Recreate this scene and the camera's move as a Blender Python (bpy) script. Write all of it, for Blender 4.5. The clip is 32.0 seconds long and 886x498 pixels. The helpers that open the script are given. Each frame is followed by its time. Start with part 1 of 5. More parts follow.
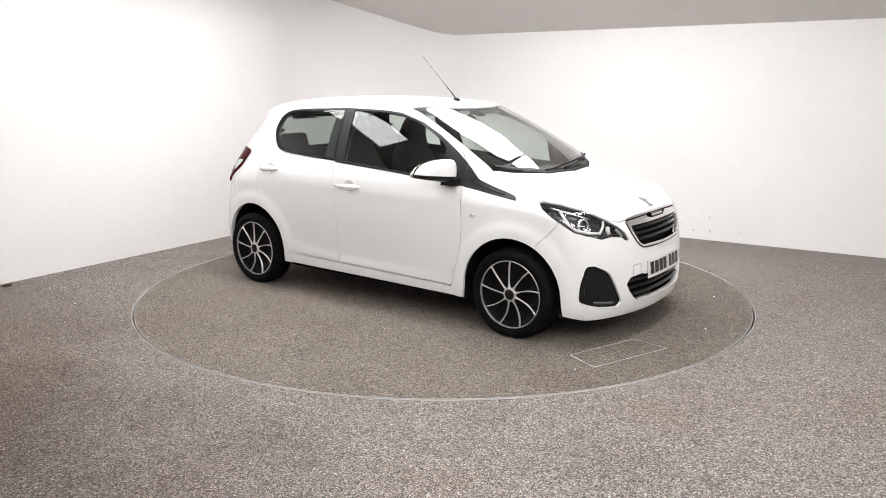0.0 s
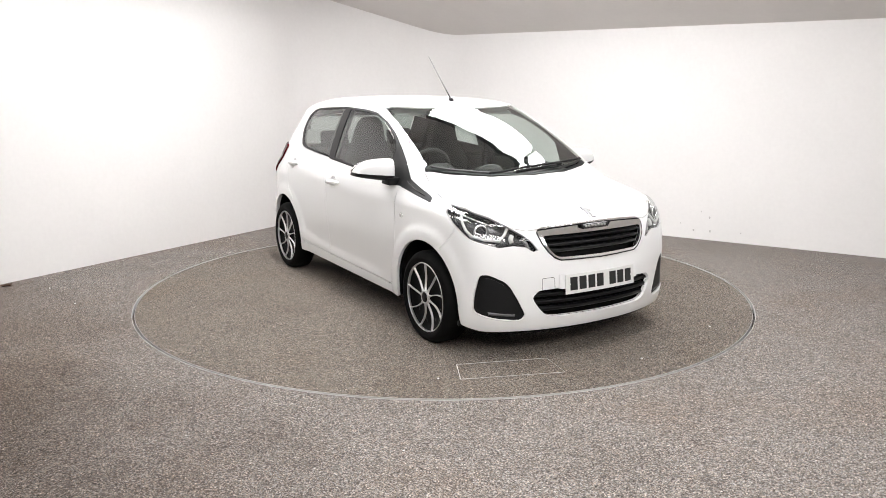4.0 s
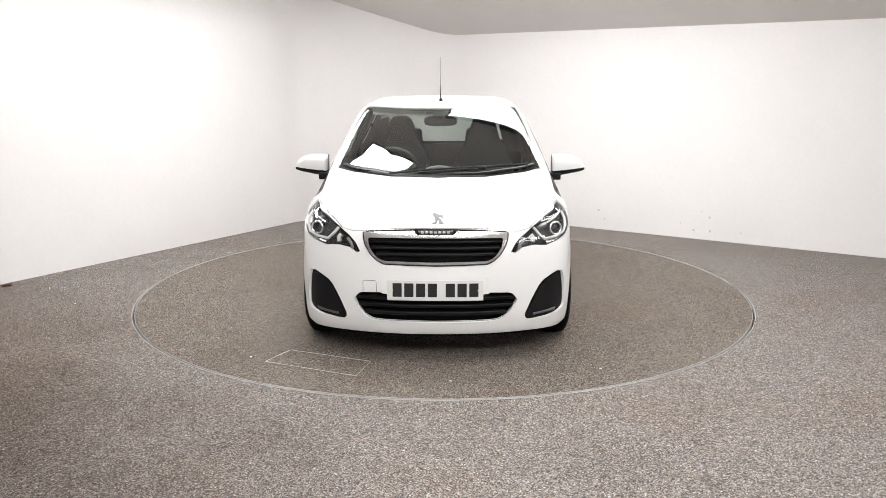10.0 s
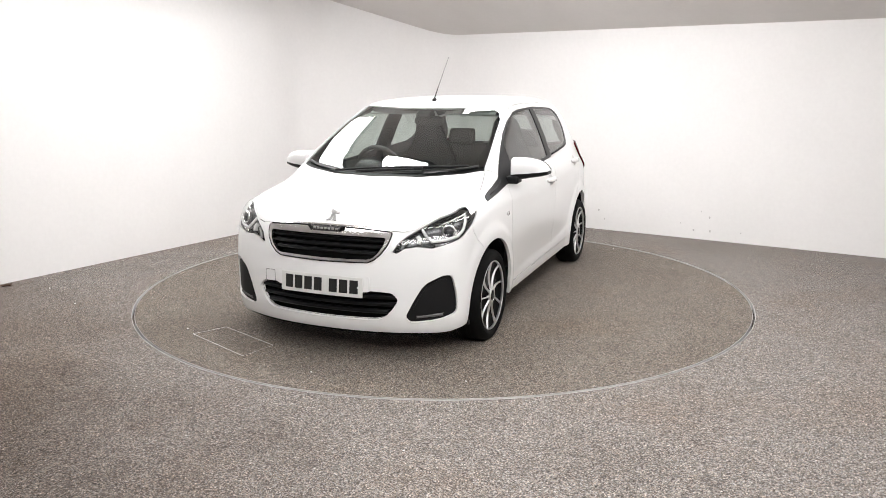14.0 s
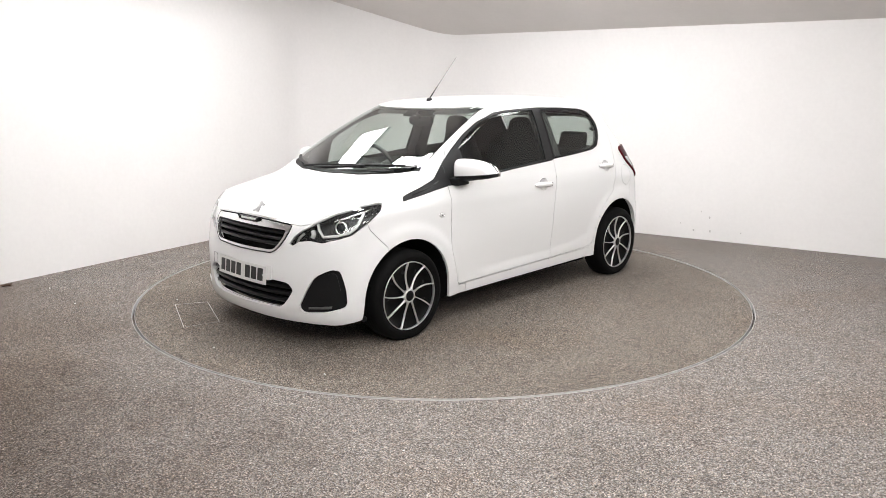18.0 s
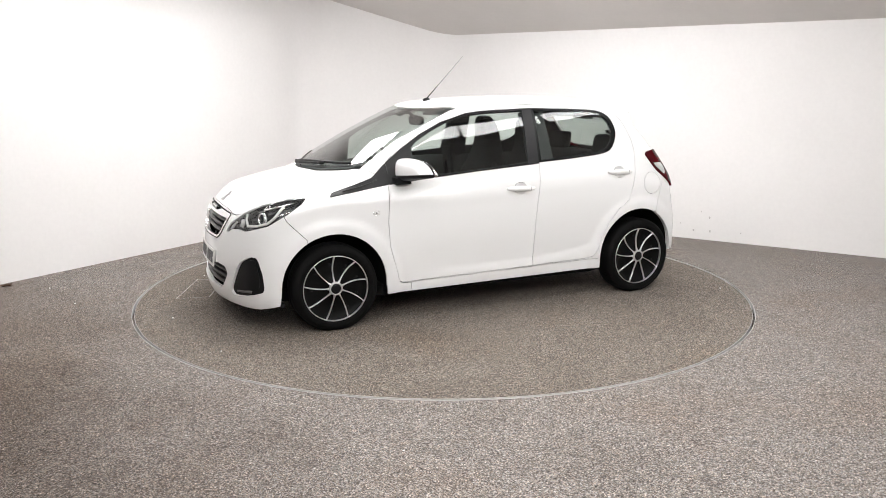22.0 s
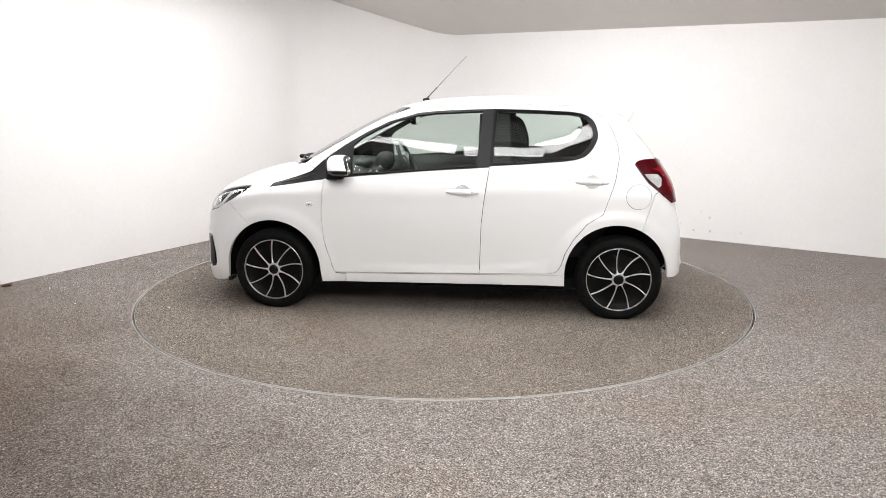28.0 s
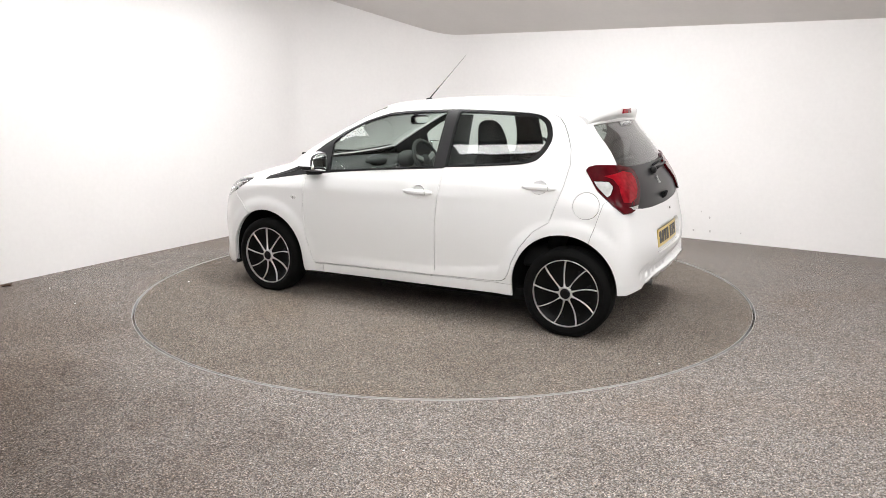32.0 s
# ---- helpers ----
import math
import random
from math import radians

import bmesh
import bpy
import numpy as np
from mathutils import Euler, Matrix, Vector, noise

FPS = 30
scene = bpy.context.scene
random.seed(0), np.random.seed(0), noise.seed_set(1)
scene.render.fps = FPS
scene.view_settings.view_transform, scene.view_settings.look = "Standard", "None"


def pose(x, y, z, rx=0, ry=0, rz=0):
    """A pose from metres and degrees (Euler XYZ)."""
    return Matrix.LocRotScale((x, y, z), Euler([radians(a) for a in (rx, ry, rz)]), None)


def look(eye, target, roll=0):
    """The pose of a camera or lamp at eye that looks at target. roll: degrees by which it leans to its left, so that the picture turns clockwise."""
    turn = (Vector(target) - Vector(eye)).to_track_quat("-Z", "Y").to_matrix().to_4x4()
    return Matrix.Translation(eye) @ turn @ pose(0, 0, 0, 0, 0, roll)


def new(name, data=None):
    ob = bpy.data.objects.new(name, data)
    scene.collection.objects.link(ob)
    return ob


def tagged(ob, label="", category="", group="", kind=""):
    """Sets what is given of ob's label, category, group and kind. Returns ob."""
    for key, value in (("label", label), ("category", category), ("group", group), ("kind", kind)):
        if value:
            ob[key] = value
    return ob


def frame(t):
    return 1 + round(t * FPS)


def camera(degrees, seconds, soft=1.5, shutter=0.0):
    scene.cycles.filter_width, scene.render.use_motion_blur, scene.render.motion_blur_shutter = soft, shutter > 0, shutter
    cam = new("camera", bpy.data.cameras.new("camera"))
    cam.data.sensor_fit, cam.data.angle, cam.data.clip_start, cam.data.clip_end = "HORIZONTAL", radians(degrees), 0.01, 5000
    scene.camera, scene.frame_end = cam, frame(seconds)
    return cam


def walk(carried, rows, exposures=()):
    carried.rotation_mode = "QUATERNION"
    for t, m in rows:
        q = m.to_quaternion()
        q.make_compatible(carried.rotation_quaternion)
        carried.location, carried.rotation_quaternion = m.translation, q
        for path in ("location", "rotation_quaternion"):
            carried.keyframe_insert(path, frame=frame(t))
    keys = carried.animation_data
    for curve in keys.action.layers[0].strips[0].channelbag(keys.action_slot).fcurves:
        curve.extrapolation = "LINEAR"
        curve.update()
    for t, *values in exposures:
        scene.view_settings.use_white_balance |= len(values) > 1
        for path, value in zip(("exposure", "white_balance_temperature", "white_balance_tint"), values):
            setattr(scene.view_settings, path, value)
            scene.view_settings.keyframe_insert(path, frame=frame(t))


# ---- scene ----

# ---- camera: on a tripod, still ----
EYE = (0.0, -5.705, 1.4746)
cam = camera(60.98, 32.0, soft=0.8)
STAND = look(EYE, (-0.0066, 4.0845, -0.5678))
walk(cam, [(0.0, STAND), (32.0, STAND)])

# ---- the turntable's turn, and the car's place on it ----
CAR_YAW = -68.49
CAR_SPOT = Vector((-0.046, 0.0711, 0.0))


def table_turn(t):
    """Degrees by which the turntable stands turned at t seconds; it runs clockwise, seen from above."""
    s = (t - 16.0) / 16.0
    return -54.923 - 5.3896 * (t - 16.0) + 1.164 * s * s + 0.2755 * s ** 3


def table_pose(t):
    return pose(0, 0, 0, 0, 0, table_turn(t))


def car_pose(t):
    return table_pose(t) @ pose(CAR_SPOT.x, CAR_SPOT.y, 0, 0, 0, CAR_YAW)


# ---- light ----
world = bpy.data.worlds.new("world")
world.use_nodes = True
scene.world = world
world.node_tree.nodes["Background"].inputs[0].default_value = (0.9, 0.95, 1.0, 1)
world.node_tree.nodes["Background"].inputs[1].default_value = 0.02
scene.view_settings.exposure = -0.05


# ---- materials ----
def material(name, colour, rough=0.5, metal=0.0, coat=0.0, grain=0.0, grain_size=60.0, bump=0.0, bump_size=200.0, wear=0.0, emit=None, power=0.0,
             coat_rough=0.03, ior=1.5, spec=0.5):
    """A Principled material. grain: how far the colour varies at a small scale; wear: at a large one."""
    m = bpy.data.materials.new(name)
    m.use_nodes = True
    t = m.node_tree
    b = t.nodes["Principled BSDF"]
    b.inputs["Roughness"].default_value = rough
    b.inputs["Metallic"].default_value = metal
    b.inputs["IOR"].default_value = ior
    b.inputs["Specular IOR Level"].default_value = spec
    b.inputs["Coat Weight"].default_value = coat
    b.inputs["Coat Roughness"].default_value = coat_rough
    b.inputs["Base Color"].default_value = (*colour, 1)
    link = t.links.new
    co = t.nodes.new("ShaderNodeTexCoord")
    out = None
    if grain or wear:
        base = t.nodes.new("ShaderNodeRGB")
        base.outputs[0].default_value = (*colour, 1)
        out = base.outputs[0]
        for amount, size, detail in ((grain, grain_size, 2.0), (wear, 2.3, 5.0)):
            if amount:
                n = t.nodes.new("ShaderNodeTexNoise")
                n.inputs["Scale"].default_value = size
                n.inputs["Detail"].default_value = detail
                link(co.outputs["Object"], n.inputs["Vector"])
                r = t.nodes.new("ShaderNodeMapRange")
                r.inputs[1].default_value, r.inputs[2].default_value = 0.3, 0.7
                r.inputs[3].default_value, r.inputs[4].default_value = 1 - amount, 1 + amount
                link(n.outputs[0], r.inputs[0])
                x = t.nodes.new("ShaderNodeVectorMath")
                x.operation = "SCALE"
                link(out, x.inputs[0])
                link(r.outputs[0], x.inputs["Scale"])
                out = x.outputs[0]
        link(out, b.inputs["Base Color"])
        if wear:
            n2 = t.nodes.new("ShaderNodeTexNoise")
            n2.inputs["Scale"].default_value = 5.0
            n2.inputs["Detail"].default_value = 6.0
            link(co.outputs["Object"], n2.inputs["Vector"])
            r2 = t.nodes.new("ShaderNodeMapRange")
            r2.inputs[3].default_value, r2.inputs[4].default_value = max(rough - 0.08, 0.02), min(rough + 0.08, 1)
            link(n2.outputs[0], r2.inputs[0])
            link(r2.outputs[0], b.inputs["Roughness"])
    if bump:
        n = t.nodes.new("ShaderNodeTexNoise")
        n.inputs["Scale"].default_value = bump_size
        n.inputs["Detail"].default_value = 3.0
        link(co.outputs["Object"], n.inputs["Vector"])
        k = t.nodes.new("ShaderNodeBump")
        k.inputs["Strength"].default_value = bump
        k.inputs["Distance"].default_value = 0.002
        link(n.outputs[0], k.inputs["Height"])
        link(k.outputs[0], b.inputs["Normal"])
    if emit:
        b.inputs["Emission Color"].default_value = (*emit, 1)
        b.inputs["Emission Strength"].default_value = power
    return m


def glass_material(name, tint, ior=1.5, rough=0.0, rise=3.6):
    """Thin glass: it tints what is behind it, and mirrors by Fresnel."""
    m = bpy.data.materials.new(name)
    m.use_nodes = True
    t = m.node_tree
    t.nodes.clear()
    out = t.nodes.new("ShaderNodeOutputMaterial")
    see = t.nodes.new("ShaderNodeBsdfTransparent")
    see.inputs[0].default_value = (*tint, 1)
    gloss = t.nodes.new("ShaderNodeBsdfGlossy")
    gloss.inputs["Roughness"].default_value = rough
    weight = t.nodes.new("ShaderNodeLayerWeight")
    weight.inputs["Blend"].default_value = 0.5
    steep = t.nodes.new("ShaderNodeMath")
    steep.operation = "POWER"
    steep.inputs[1].default_value = rise
    scale = t.nodes.new("ShaderNodeMapRange")
    scale.inputs[3].default_value = 2 * ((ior - 1) / (ior + 1)) ** 2 * 0.78
    scale.inputs[4].default_value = 1.0
    mix = t.nodes.new("ShaderNodeMixShader")
    t.links.new(weight.outputs["Facing"], steep.inputs[0])
    t.links.new(steep.outputs[0], scale.inputs[0])
    t.links.new(scale.outputs[0], mix.inputs[0])
    t.links.new(see.outputs[0], mix.inputs[1])
    t.links.new(gloss.outputs[0], mix.inputs[2])
    t.links.new(mix.outputs[0], out.inputs[0])
    return m


def carpet_material(name, dark, light, brown, darkened=()):
    """Ribless needle-felt carpet: flecks of light and dark fibre, with wide darker patches."""
    m = bpy.data.materials.new(name)
    m.use_nodes = True
    t = m.node_tree
    link = t.links.new
    b = t.nodes["Principled BSDF"]
    b.inputs["Roughness"].default_value = 0.95
    b.inputs["Specular IOR Level"].default_value = 0.15
    co = t.nodes.new("ShaderNodeTexCoord")

    def noise_at(scale, detail, rough=0.5):
        n = t.nodes.new("ShaderNodeTexNoise")
        n.inputs["Scale"].default_value = scale
        n.inputs["Detail"].default_value = detail
        n.inputs["Roughness"].default_value = rough
        link(co.outputs["Object"], n.inputs["Vector"])
        return n.outputs[0]

    def ramp(value, *stops):
        r = t.nodes.new("ShaderNodeValToRGB")
        r.color_ramp.elements[0].position, r.color_ramp.elements[0].color = stops[0][0], (*stops[0][1], 1)
        r.color_ramp.elements[1].position, r.color_ramp.elements[1].color = stops[-1][0], (*stops[-1][1], 1)
        for at, colour in stops[1:-1]:
            e = r.color_ramp.elements.new(at)
            e.color = (*colour, 1)
        link(value, r.inputs[0])
        return r.outputs[0]

    mid = tuple((a + c) / 2 for a, c in zip(dark, light))
    cell = t.nodes.new("ShaderNodeTexVoronoi")
    cell.inputs["Scale"].default_value = 235.0
    link(co.outputs["Object"], cell.inputs["Vector"])
    pick = t.nodes.new("ShaderNodeSeparateColor")
    link(cell.outputs["Color"], pick.inputs[0])
    fleck = ramp(pick.outputs[0], (0.0, dark), (0.34, tuple(0.72 * a + 0.28 * c for a, c in zip(dark, mid))), (0.60, tuple(0.18 * a + 0.82 * c for a, c in zip(dark, mid))), (0.88, tuple(0.6 * a + 0.4 * c for a, c in zip(light, mid))), (1.0, light))
    hue = ramp(pick.outputs[1], (0.0, (1.10, 0.98, 0.90)), (0.5, (1.0, 1.0, 1.0)), (1.0, (0.92, 0.98, 1.06)))
    tone = ramp(noise_at(1.1, 4.0), (0.28, (0.84, 0.82, 0.80)), (0.5, (1, 1, 1)), (0.75, brown))
    blot = ramp(noise_at(14.0, 5.0), (0.32, (0.93, 0.93, 0.93)), (0.66, (1.05, 1.05, 1.05)))
    out = fleck
    # sparse bright fibre tips and dark grit between them
    tips = t.nodes.new("ShaderNodeTexVoronoi")
    tips.inputs["Scale"].default_value = 155.0
    link(co.outputs["Object"], tips.inputs["Vector"])
    tip = t.nodes.new("ShaderNodeSeparateColor")
    link(tips.outputs["Color"], tip.inputs[0])
    speck = ramp(tip.outputs[2], (0.0, (0.42, 0.40, 0.38)), (0.10, (0.78, 0.77, 0.76)), (0.16, (1, 1, 1)), (0.82, (1.0, 1.0, 1.0)), (0.92, (1.25, 1.25, 1.25)), (0.98, (1.6, 1.59, 1.57)), (1.0, (2.0, 1.98, 1.96)))
    layers = [hue, tone, blot, speck]
    for px, py, reach, deep, faded in darkened:
        # a wide darker patch, frayed at its edge
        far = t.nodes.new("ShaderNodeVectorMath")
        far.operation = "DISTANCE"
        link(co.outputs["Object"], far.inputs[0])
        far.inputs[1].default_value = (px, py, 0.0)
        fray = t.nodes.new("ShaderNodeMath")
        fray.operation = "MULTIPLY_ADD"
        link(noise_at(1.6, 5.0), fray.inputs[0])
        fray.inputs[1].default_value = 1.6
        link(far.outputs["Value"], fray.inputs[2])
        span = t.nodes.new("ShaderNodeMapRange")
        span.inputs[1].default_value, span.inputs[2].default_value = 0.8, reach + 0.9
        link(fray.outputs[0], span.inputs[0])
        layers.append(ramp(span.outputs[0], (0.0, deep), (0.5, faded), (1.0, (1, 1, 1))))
    for layer in layers:
        x = t.nodes.new("ShaderNodeMix")
        x.data_type, x.blend_type = "RGBA", "MULTIPLY"
        x.inputs[0].default_value = 1.0
        link(out, x.inputs[6])
        link(layer, x.inputs[7])
        out = x.outputs[2]
    link(out, b.inputs["Base Color"])
    k = t.nodes.new("ShaderNodeBump")
    k.inputs["Strength"].default_value = 0.55
    k.inputs["Distance"].default_value = 0.004
    link(noise_at(230.0, 2.0), k.inputs["Height"])
    link(k.outputs[0], b.inputs["Normal"])
    return m


def glow(name, power):
    return material(name, (0.9, 0.9, 0.9), 0.6, emit=(1.0, 0.99, 0.985), power=power)


WALL = material("white_wall_paint", (0.825, 0.808, 0.802), 0.85, grain=0.012, grain_size=30, wear=0.012, bump=0.10, bump_size=70)
CEILING = material("ceiling_paint", (0.72, 0.69, 0.67), 0.9, grain=0.01, grain_size=25, wear=0.02, bump=0.08, bump_size=90)
# brown soiling on the left, and a greyer darkening at the near left
CARPET = carpet_material("grey_carpet", (0.082, 0.073, 0.066), (0.452, 0.420, 0.393), (0.90, 0.84, 0.79), darkened=((-3.5, -2.0, 2.2, (0.62, 0.55, 0.48), (0.78, 0.73, 0.68)),
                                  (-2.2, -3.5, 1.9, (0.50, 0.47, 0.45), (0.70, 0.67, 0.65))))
DISC = carpet_material("turntable_carpet", (0.064, 0.055, 0.046), (0.360, 0.323, 0.284), (0.93, 0.88, 0.82))
ALUMINIUM = material("worn_aluminium", (0.55, 0.53, 0.51), 0.6, metal=0.3, grain=0.25, grain_size=14)
RING = material("dull_edge_metal", (0.51, 0.50, 0.49), 0.6, metal=0.2, grain=0.15, grain_size=40)
LAMP_FRAME = material("lamp_frame", (0.03, 0.03, 0.03), 0.5)
PAINT = material("white_car_paint", (0.82, 0.82, 0.818), 0.28, coat=0.6, grain=0.004, grain_size=400)
BLACK = material("black_plastic", (0.008, 0.008, 0.0085), 0.5, spec=0.2, grain=0.10, grain_size=300, bump=0.05, bump_size=700)
GLOSS_BLACK = material("gloss_black", (0.005, 0.005, 0.0055), 0.30, spec=0.2, grain=0.05, grain_size=200)
TRIM_BLACK = material("wheel_trim_black", (0.006, 0.006, 0.006), 0.34, spec=0.07, grain=0.08, grain_size=150)
PILLAR = material("satin_black_film", (0.013, 0.013, 0.014), 0.45, spec=0.3, grain=0.06, grain_size=300)
UNDER = material("underbody", (0.007, 0.007, 0.007), 0.85, spec=0.1, grain=0.15, grain_size=40)
RUBBER = material("tyre_rubber", (0.005, 0.005, 0.005), 0.7, spec=0.09, grain=0.12, grain_size=120, bump=0.15, bump_size=400)
TRIM_SILVER = material("machined_silver", (0.68, 0.675, 0.67), 0.32, metal=0.85, grain=0.03, grain_size=150)
CHROME = material("chrome", (0.88, 0.88, 0.885), 0.16, metal=1.0, grain=0.02, grain_size=90)
SILVER = material("silver_paint", (0.38, 0.38, 0.38), 0.32, metal=0.6, grain=0.03, grain_size=90)
STEEL = material("dull_steel", (0.16, 0.16, 0.16), 0.5, metal=0.8, grain=0.1, grain_size=60)
GLASS = glass_material("car_glass", (0.80, 0.865, 0.835))
SCREEN_GLASS = glass_material("windscreen_glass", (0.80, 0.865, 0.835), rise=3.2)
TAILGATE_GLASS = glass_material("dark_tailgate_glass", (0.50, 0.54, 0.52))
LENS = glass_material("clear_lens", (0.93, 0.94, 0.94), 1.45)
RED = material("red_lens", (0.21, 0.004, 0.009), 0.16, coat=0.0, spec=0.15, grain=0.30, grain_size=28)
DEEP_RED = material("deep_red_lens", (0.060, 0.0015, 0.004), 0.18, coat=0.0, spec=0.15, grain=0.25, grain_size=25)
TAIL_CLEAR = material("smoked_clear_lens", (0.46, 0.46, 0.455), 0.12, coat=0.4, grain=0.18, grain_size=30)
WHITE_LENS = material("white_lens", (0.72, 0.72, 0.71), 0.12, coat=0.5, grain=0.05, grain_size=60)
LAMP_DARK = material("lamp_bowl", (0.11, 0.11, 0.113), 0.22, metal=0.7, grain=0.1, grain_size=90)
PLATE_WHITE = material("white_number_plate", (0.72, 0.72, 0.70), 0.3, coat=0.2, grain=0.01, grain_size=90)
PLATE_YELLOW = material("yellow_number_plate", (0.72, 0.54, 0.14), 0.3, coat=0.2, grain=0.01, grain_size=90)
INK = material("black_ink", (0.012, 0.012, 0.012), 0.4, grain=0.05, grain_size=90)
SEAT = material("charcoal_seat_cloth", (0.016, 0.0165, 0.018), 0.9, grain=0.2, grain_size=160, bump=0.3, bump_size=350)
DASH = material("dark_grey_dash", (0.030, 0.031, 0.032), 0.6, grain=0.08, grain_size=200, bump=0.1, bump_size=500)
LINING = material("grey_headlining", (0.42, 0.42, 0.41), 0.9, grain=0.05, grain_size=120, bump=0.1, bump_size=400)
SCREEN = material("screen_glass", (0.02, 0.022, 0.025), 0.08, grain=0.05, grain_size=20)
MIRROR = material("mirror_glass", (0.85, 0.86, 0.86), 0.02, metal=1.0)
PAPER = material("white_paper", (0.82, 0.83, 0.83), 0.7, grain=0.01, grain_size=60)
LEAF = material("dry_leaf", (0.07, 0.035, 0.018), 0.8, grain=0.3, grain_size=60)
SCUFF = material("grey_scuff", (0.58, 0.56, 0.55), 0.85, grain=0.2, grain_size=200)
CRUMB = material("white_crumb", (0.75, 0.74, 0.72), 0.8, grain=0.05, grain_size=200)


# ---- mesh helpers ----
def part(name, bm, mat, parent=None, label="", smooth=True, m=None):
    """Links a bmesh as one mesh object, under a thing or part."""
    me = bpy.data.meshes.new(name)
    bm.to_mesh(me)
    bm.free()
    me.materials.append(mat)
    if smooth:
        me.shade_smooth()
    ob = new(name, me)
    if parent:
        ob.parent = parent
    if m is not None:
        ob.matrix_basis = m
    if label:
        ob["label"] = label
    return ob


def sharpen(ob, degrees=35):
    """Smooth faces, with edges sharper than that left crisp."""
    ob.data.shade_smooth()
    bm = bmesh.new()
    bm.from_mesh(ob.data)
    for e in bm.edges:
        e.smooth = len(e.link_faces) == 2 and e.calc_face_angle(0) < radians(degrees)
    bm.to_mesh(ob.data)
    bm.free()
    return ob


def box(x0, x1, y0, y1, z0, z1, bevel=0.0, segments=2):
    bm = bmesh.new()
    bmesh.ops.create_cube(bm, size=1.0)
    for v in bm.verts:
        v.co = Vector((x0 + (v.co.x + 0.5) * (x1 - x0), y0 + (v.co.y + 0.5) * (y1 - y0), z0 + (v.co.z + 0.5) * (z1 - z0)))
    if bevel:
        bmesh.ops.bevel(bm, geom=bm.edges[:], offset=bevel, segments=segments, profile=0.6, affect="EDGES", clamp_overlap=True)
    return bm


def prism(poly, lo, hi, axis="z", bevel=0.0):
    """A plate with the outline poly, from lo to hi along an axis; poly's two values are the other two axes, in order."""
    bm = bmesh.new()
    place = {"z": lambda a, b, c: (a, b, c), "y": lambda a, b, c: (a, c, b), "x": lambda a, b, c: (c, a, b)}[axis]
    low = [bm.verts.new(place(a, b, lo)) for a, b in poly]
    high = [bm.verts.new(place(a, b, hi)) for a, b in poly]
    n = len(poly)
    bm.faces.new(low)
    bm.faces.new(high)
    for k in range(n):
        bm.faces.new((low[k], low[(k + 1) % n], high[(k + 1) % n], high[k]))
    bmesh.ops.recalc_face_normals(bm, faces=bm.faces[:])
    if bevel:
        edges = [e for e in bm.edges if e.calc_face_angle(0) > 0.6]
        bmesh.ops.bevel(bm, geom=edges, offset=bevel, segments=2, profile=0.6, affect="EDGES", clamp_overlap=True)
    return bm


def lathe(profile, steps=64, axis="y", closed=False, caps=True):
    """Turns a profile of (radius, along) round an axis."""
    bm = bmesh.new()
    rings = []
    for r, a in profile:
        ring = []
        for k in range(steps):
            w = 2 * math.pi * k / steps
            c, s = r * math.cos(w), r * math.sin(w)
            ring.append(bm.verts.new({"y": (c, a, s), "z": (c, s, a), "x": (a, c, s)}[axis]))
        rings.append(ring)
    pairs = list(zip(rings, rings[1:])) + ([(rings[-1], rings[0])] if closed else [])
    for a, b in pairs:
        for k in range(steps):
            bm.faces.new((a[k], a[(k + 1) % steps], b[(k + 1) % steps], b[k]))
    if not closed and caps:
        for ring in (rings[0], rings[-1]):
            bm.faces.new(ring)
    bmesh.ops.recalc_face_normals(bm, faces=bm.faces[:])
    return bm


def tube(points, radius, sides=10, taper=1.0):
    """A rod that runs through points."""
    bm = bmesh.new()
    pts = [Vector(p) for p in points]
    rings = []
    for k, p in enumerate(pts):
        d = (pts[min(k + 1, len(pts) - 1)] - pts[max(k - 1, 0)]).normalized()
        a = d.orthogonal().normalized() if k == 0 else (a - d * a.dot(d)).normalized()
        b = d.cross(a)
        r = radius * (1 + (taper - 1) * k / max(len(pts) - 1, 1))
        rings.append([bm.verts.new(p + r * (math.cos(w) * a + math.sin(w) * b)) for w in (2 * math.pi * j / sides for j in range(sides))])
    for u, v in zip(rings, rings[1:]):
        for j in range(sides):
            bm.faces.new((u[j], u[(j + 1) % sides], v[(j + 1) % sides], v[j]))
    bm.faces.new(rings[0][::-1])
    bm.faces.new(rings[-1])
    bmesh.ops.recalc_face_normals(bm, faces=bm.faces[:])
    return bm


def pebble(sx, sy, sz, power=2.6, u=32, v=20):
    """A rounded block: a superellipsoid of those half sizes."""
    bm = bmesh.new()
    bmesh.ops.create_uvsphere(bm, u_segments=u, v_segments=v, radius=1.0)
    for p in bm.verts:
        n = (abs(p.co.x) ** power + abs(p.co.y) ** power + abs(p.co.z) ** power) ** (1 / power)
        p.co = Vector((p.co.x / n * sx, p.co.y / n * sy, p.co.z / n * sz))
    return bm


def ribbon(rows, closed=False):
    """A skin over rows of points, all of one length."""
    bm = bmesh.new()
    vs = [[bm.verts.new(p) for p in row] for row in rows]
    for a, b in zip(vs, vs[1:]):
        for k in range(len(a) - (0 if closed else 1)):
            q = (k + 1) % len(a)
            bm.faces.new((a[k], a[q], b[q], b[k]))
    return bm


def moved(bm, fn):
    for v in bm.verts:
        v.co = Vector(fn(v.co))
    return bm


def thing(name, label, category, group="", m=None):
    ob = new(name)
    ob.empty_display_size = 0.1
    if m is not None:
        ob.matrix_basis = m
    return tagged(ob, label, category, group)


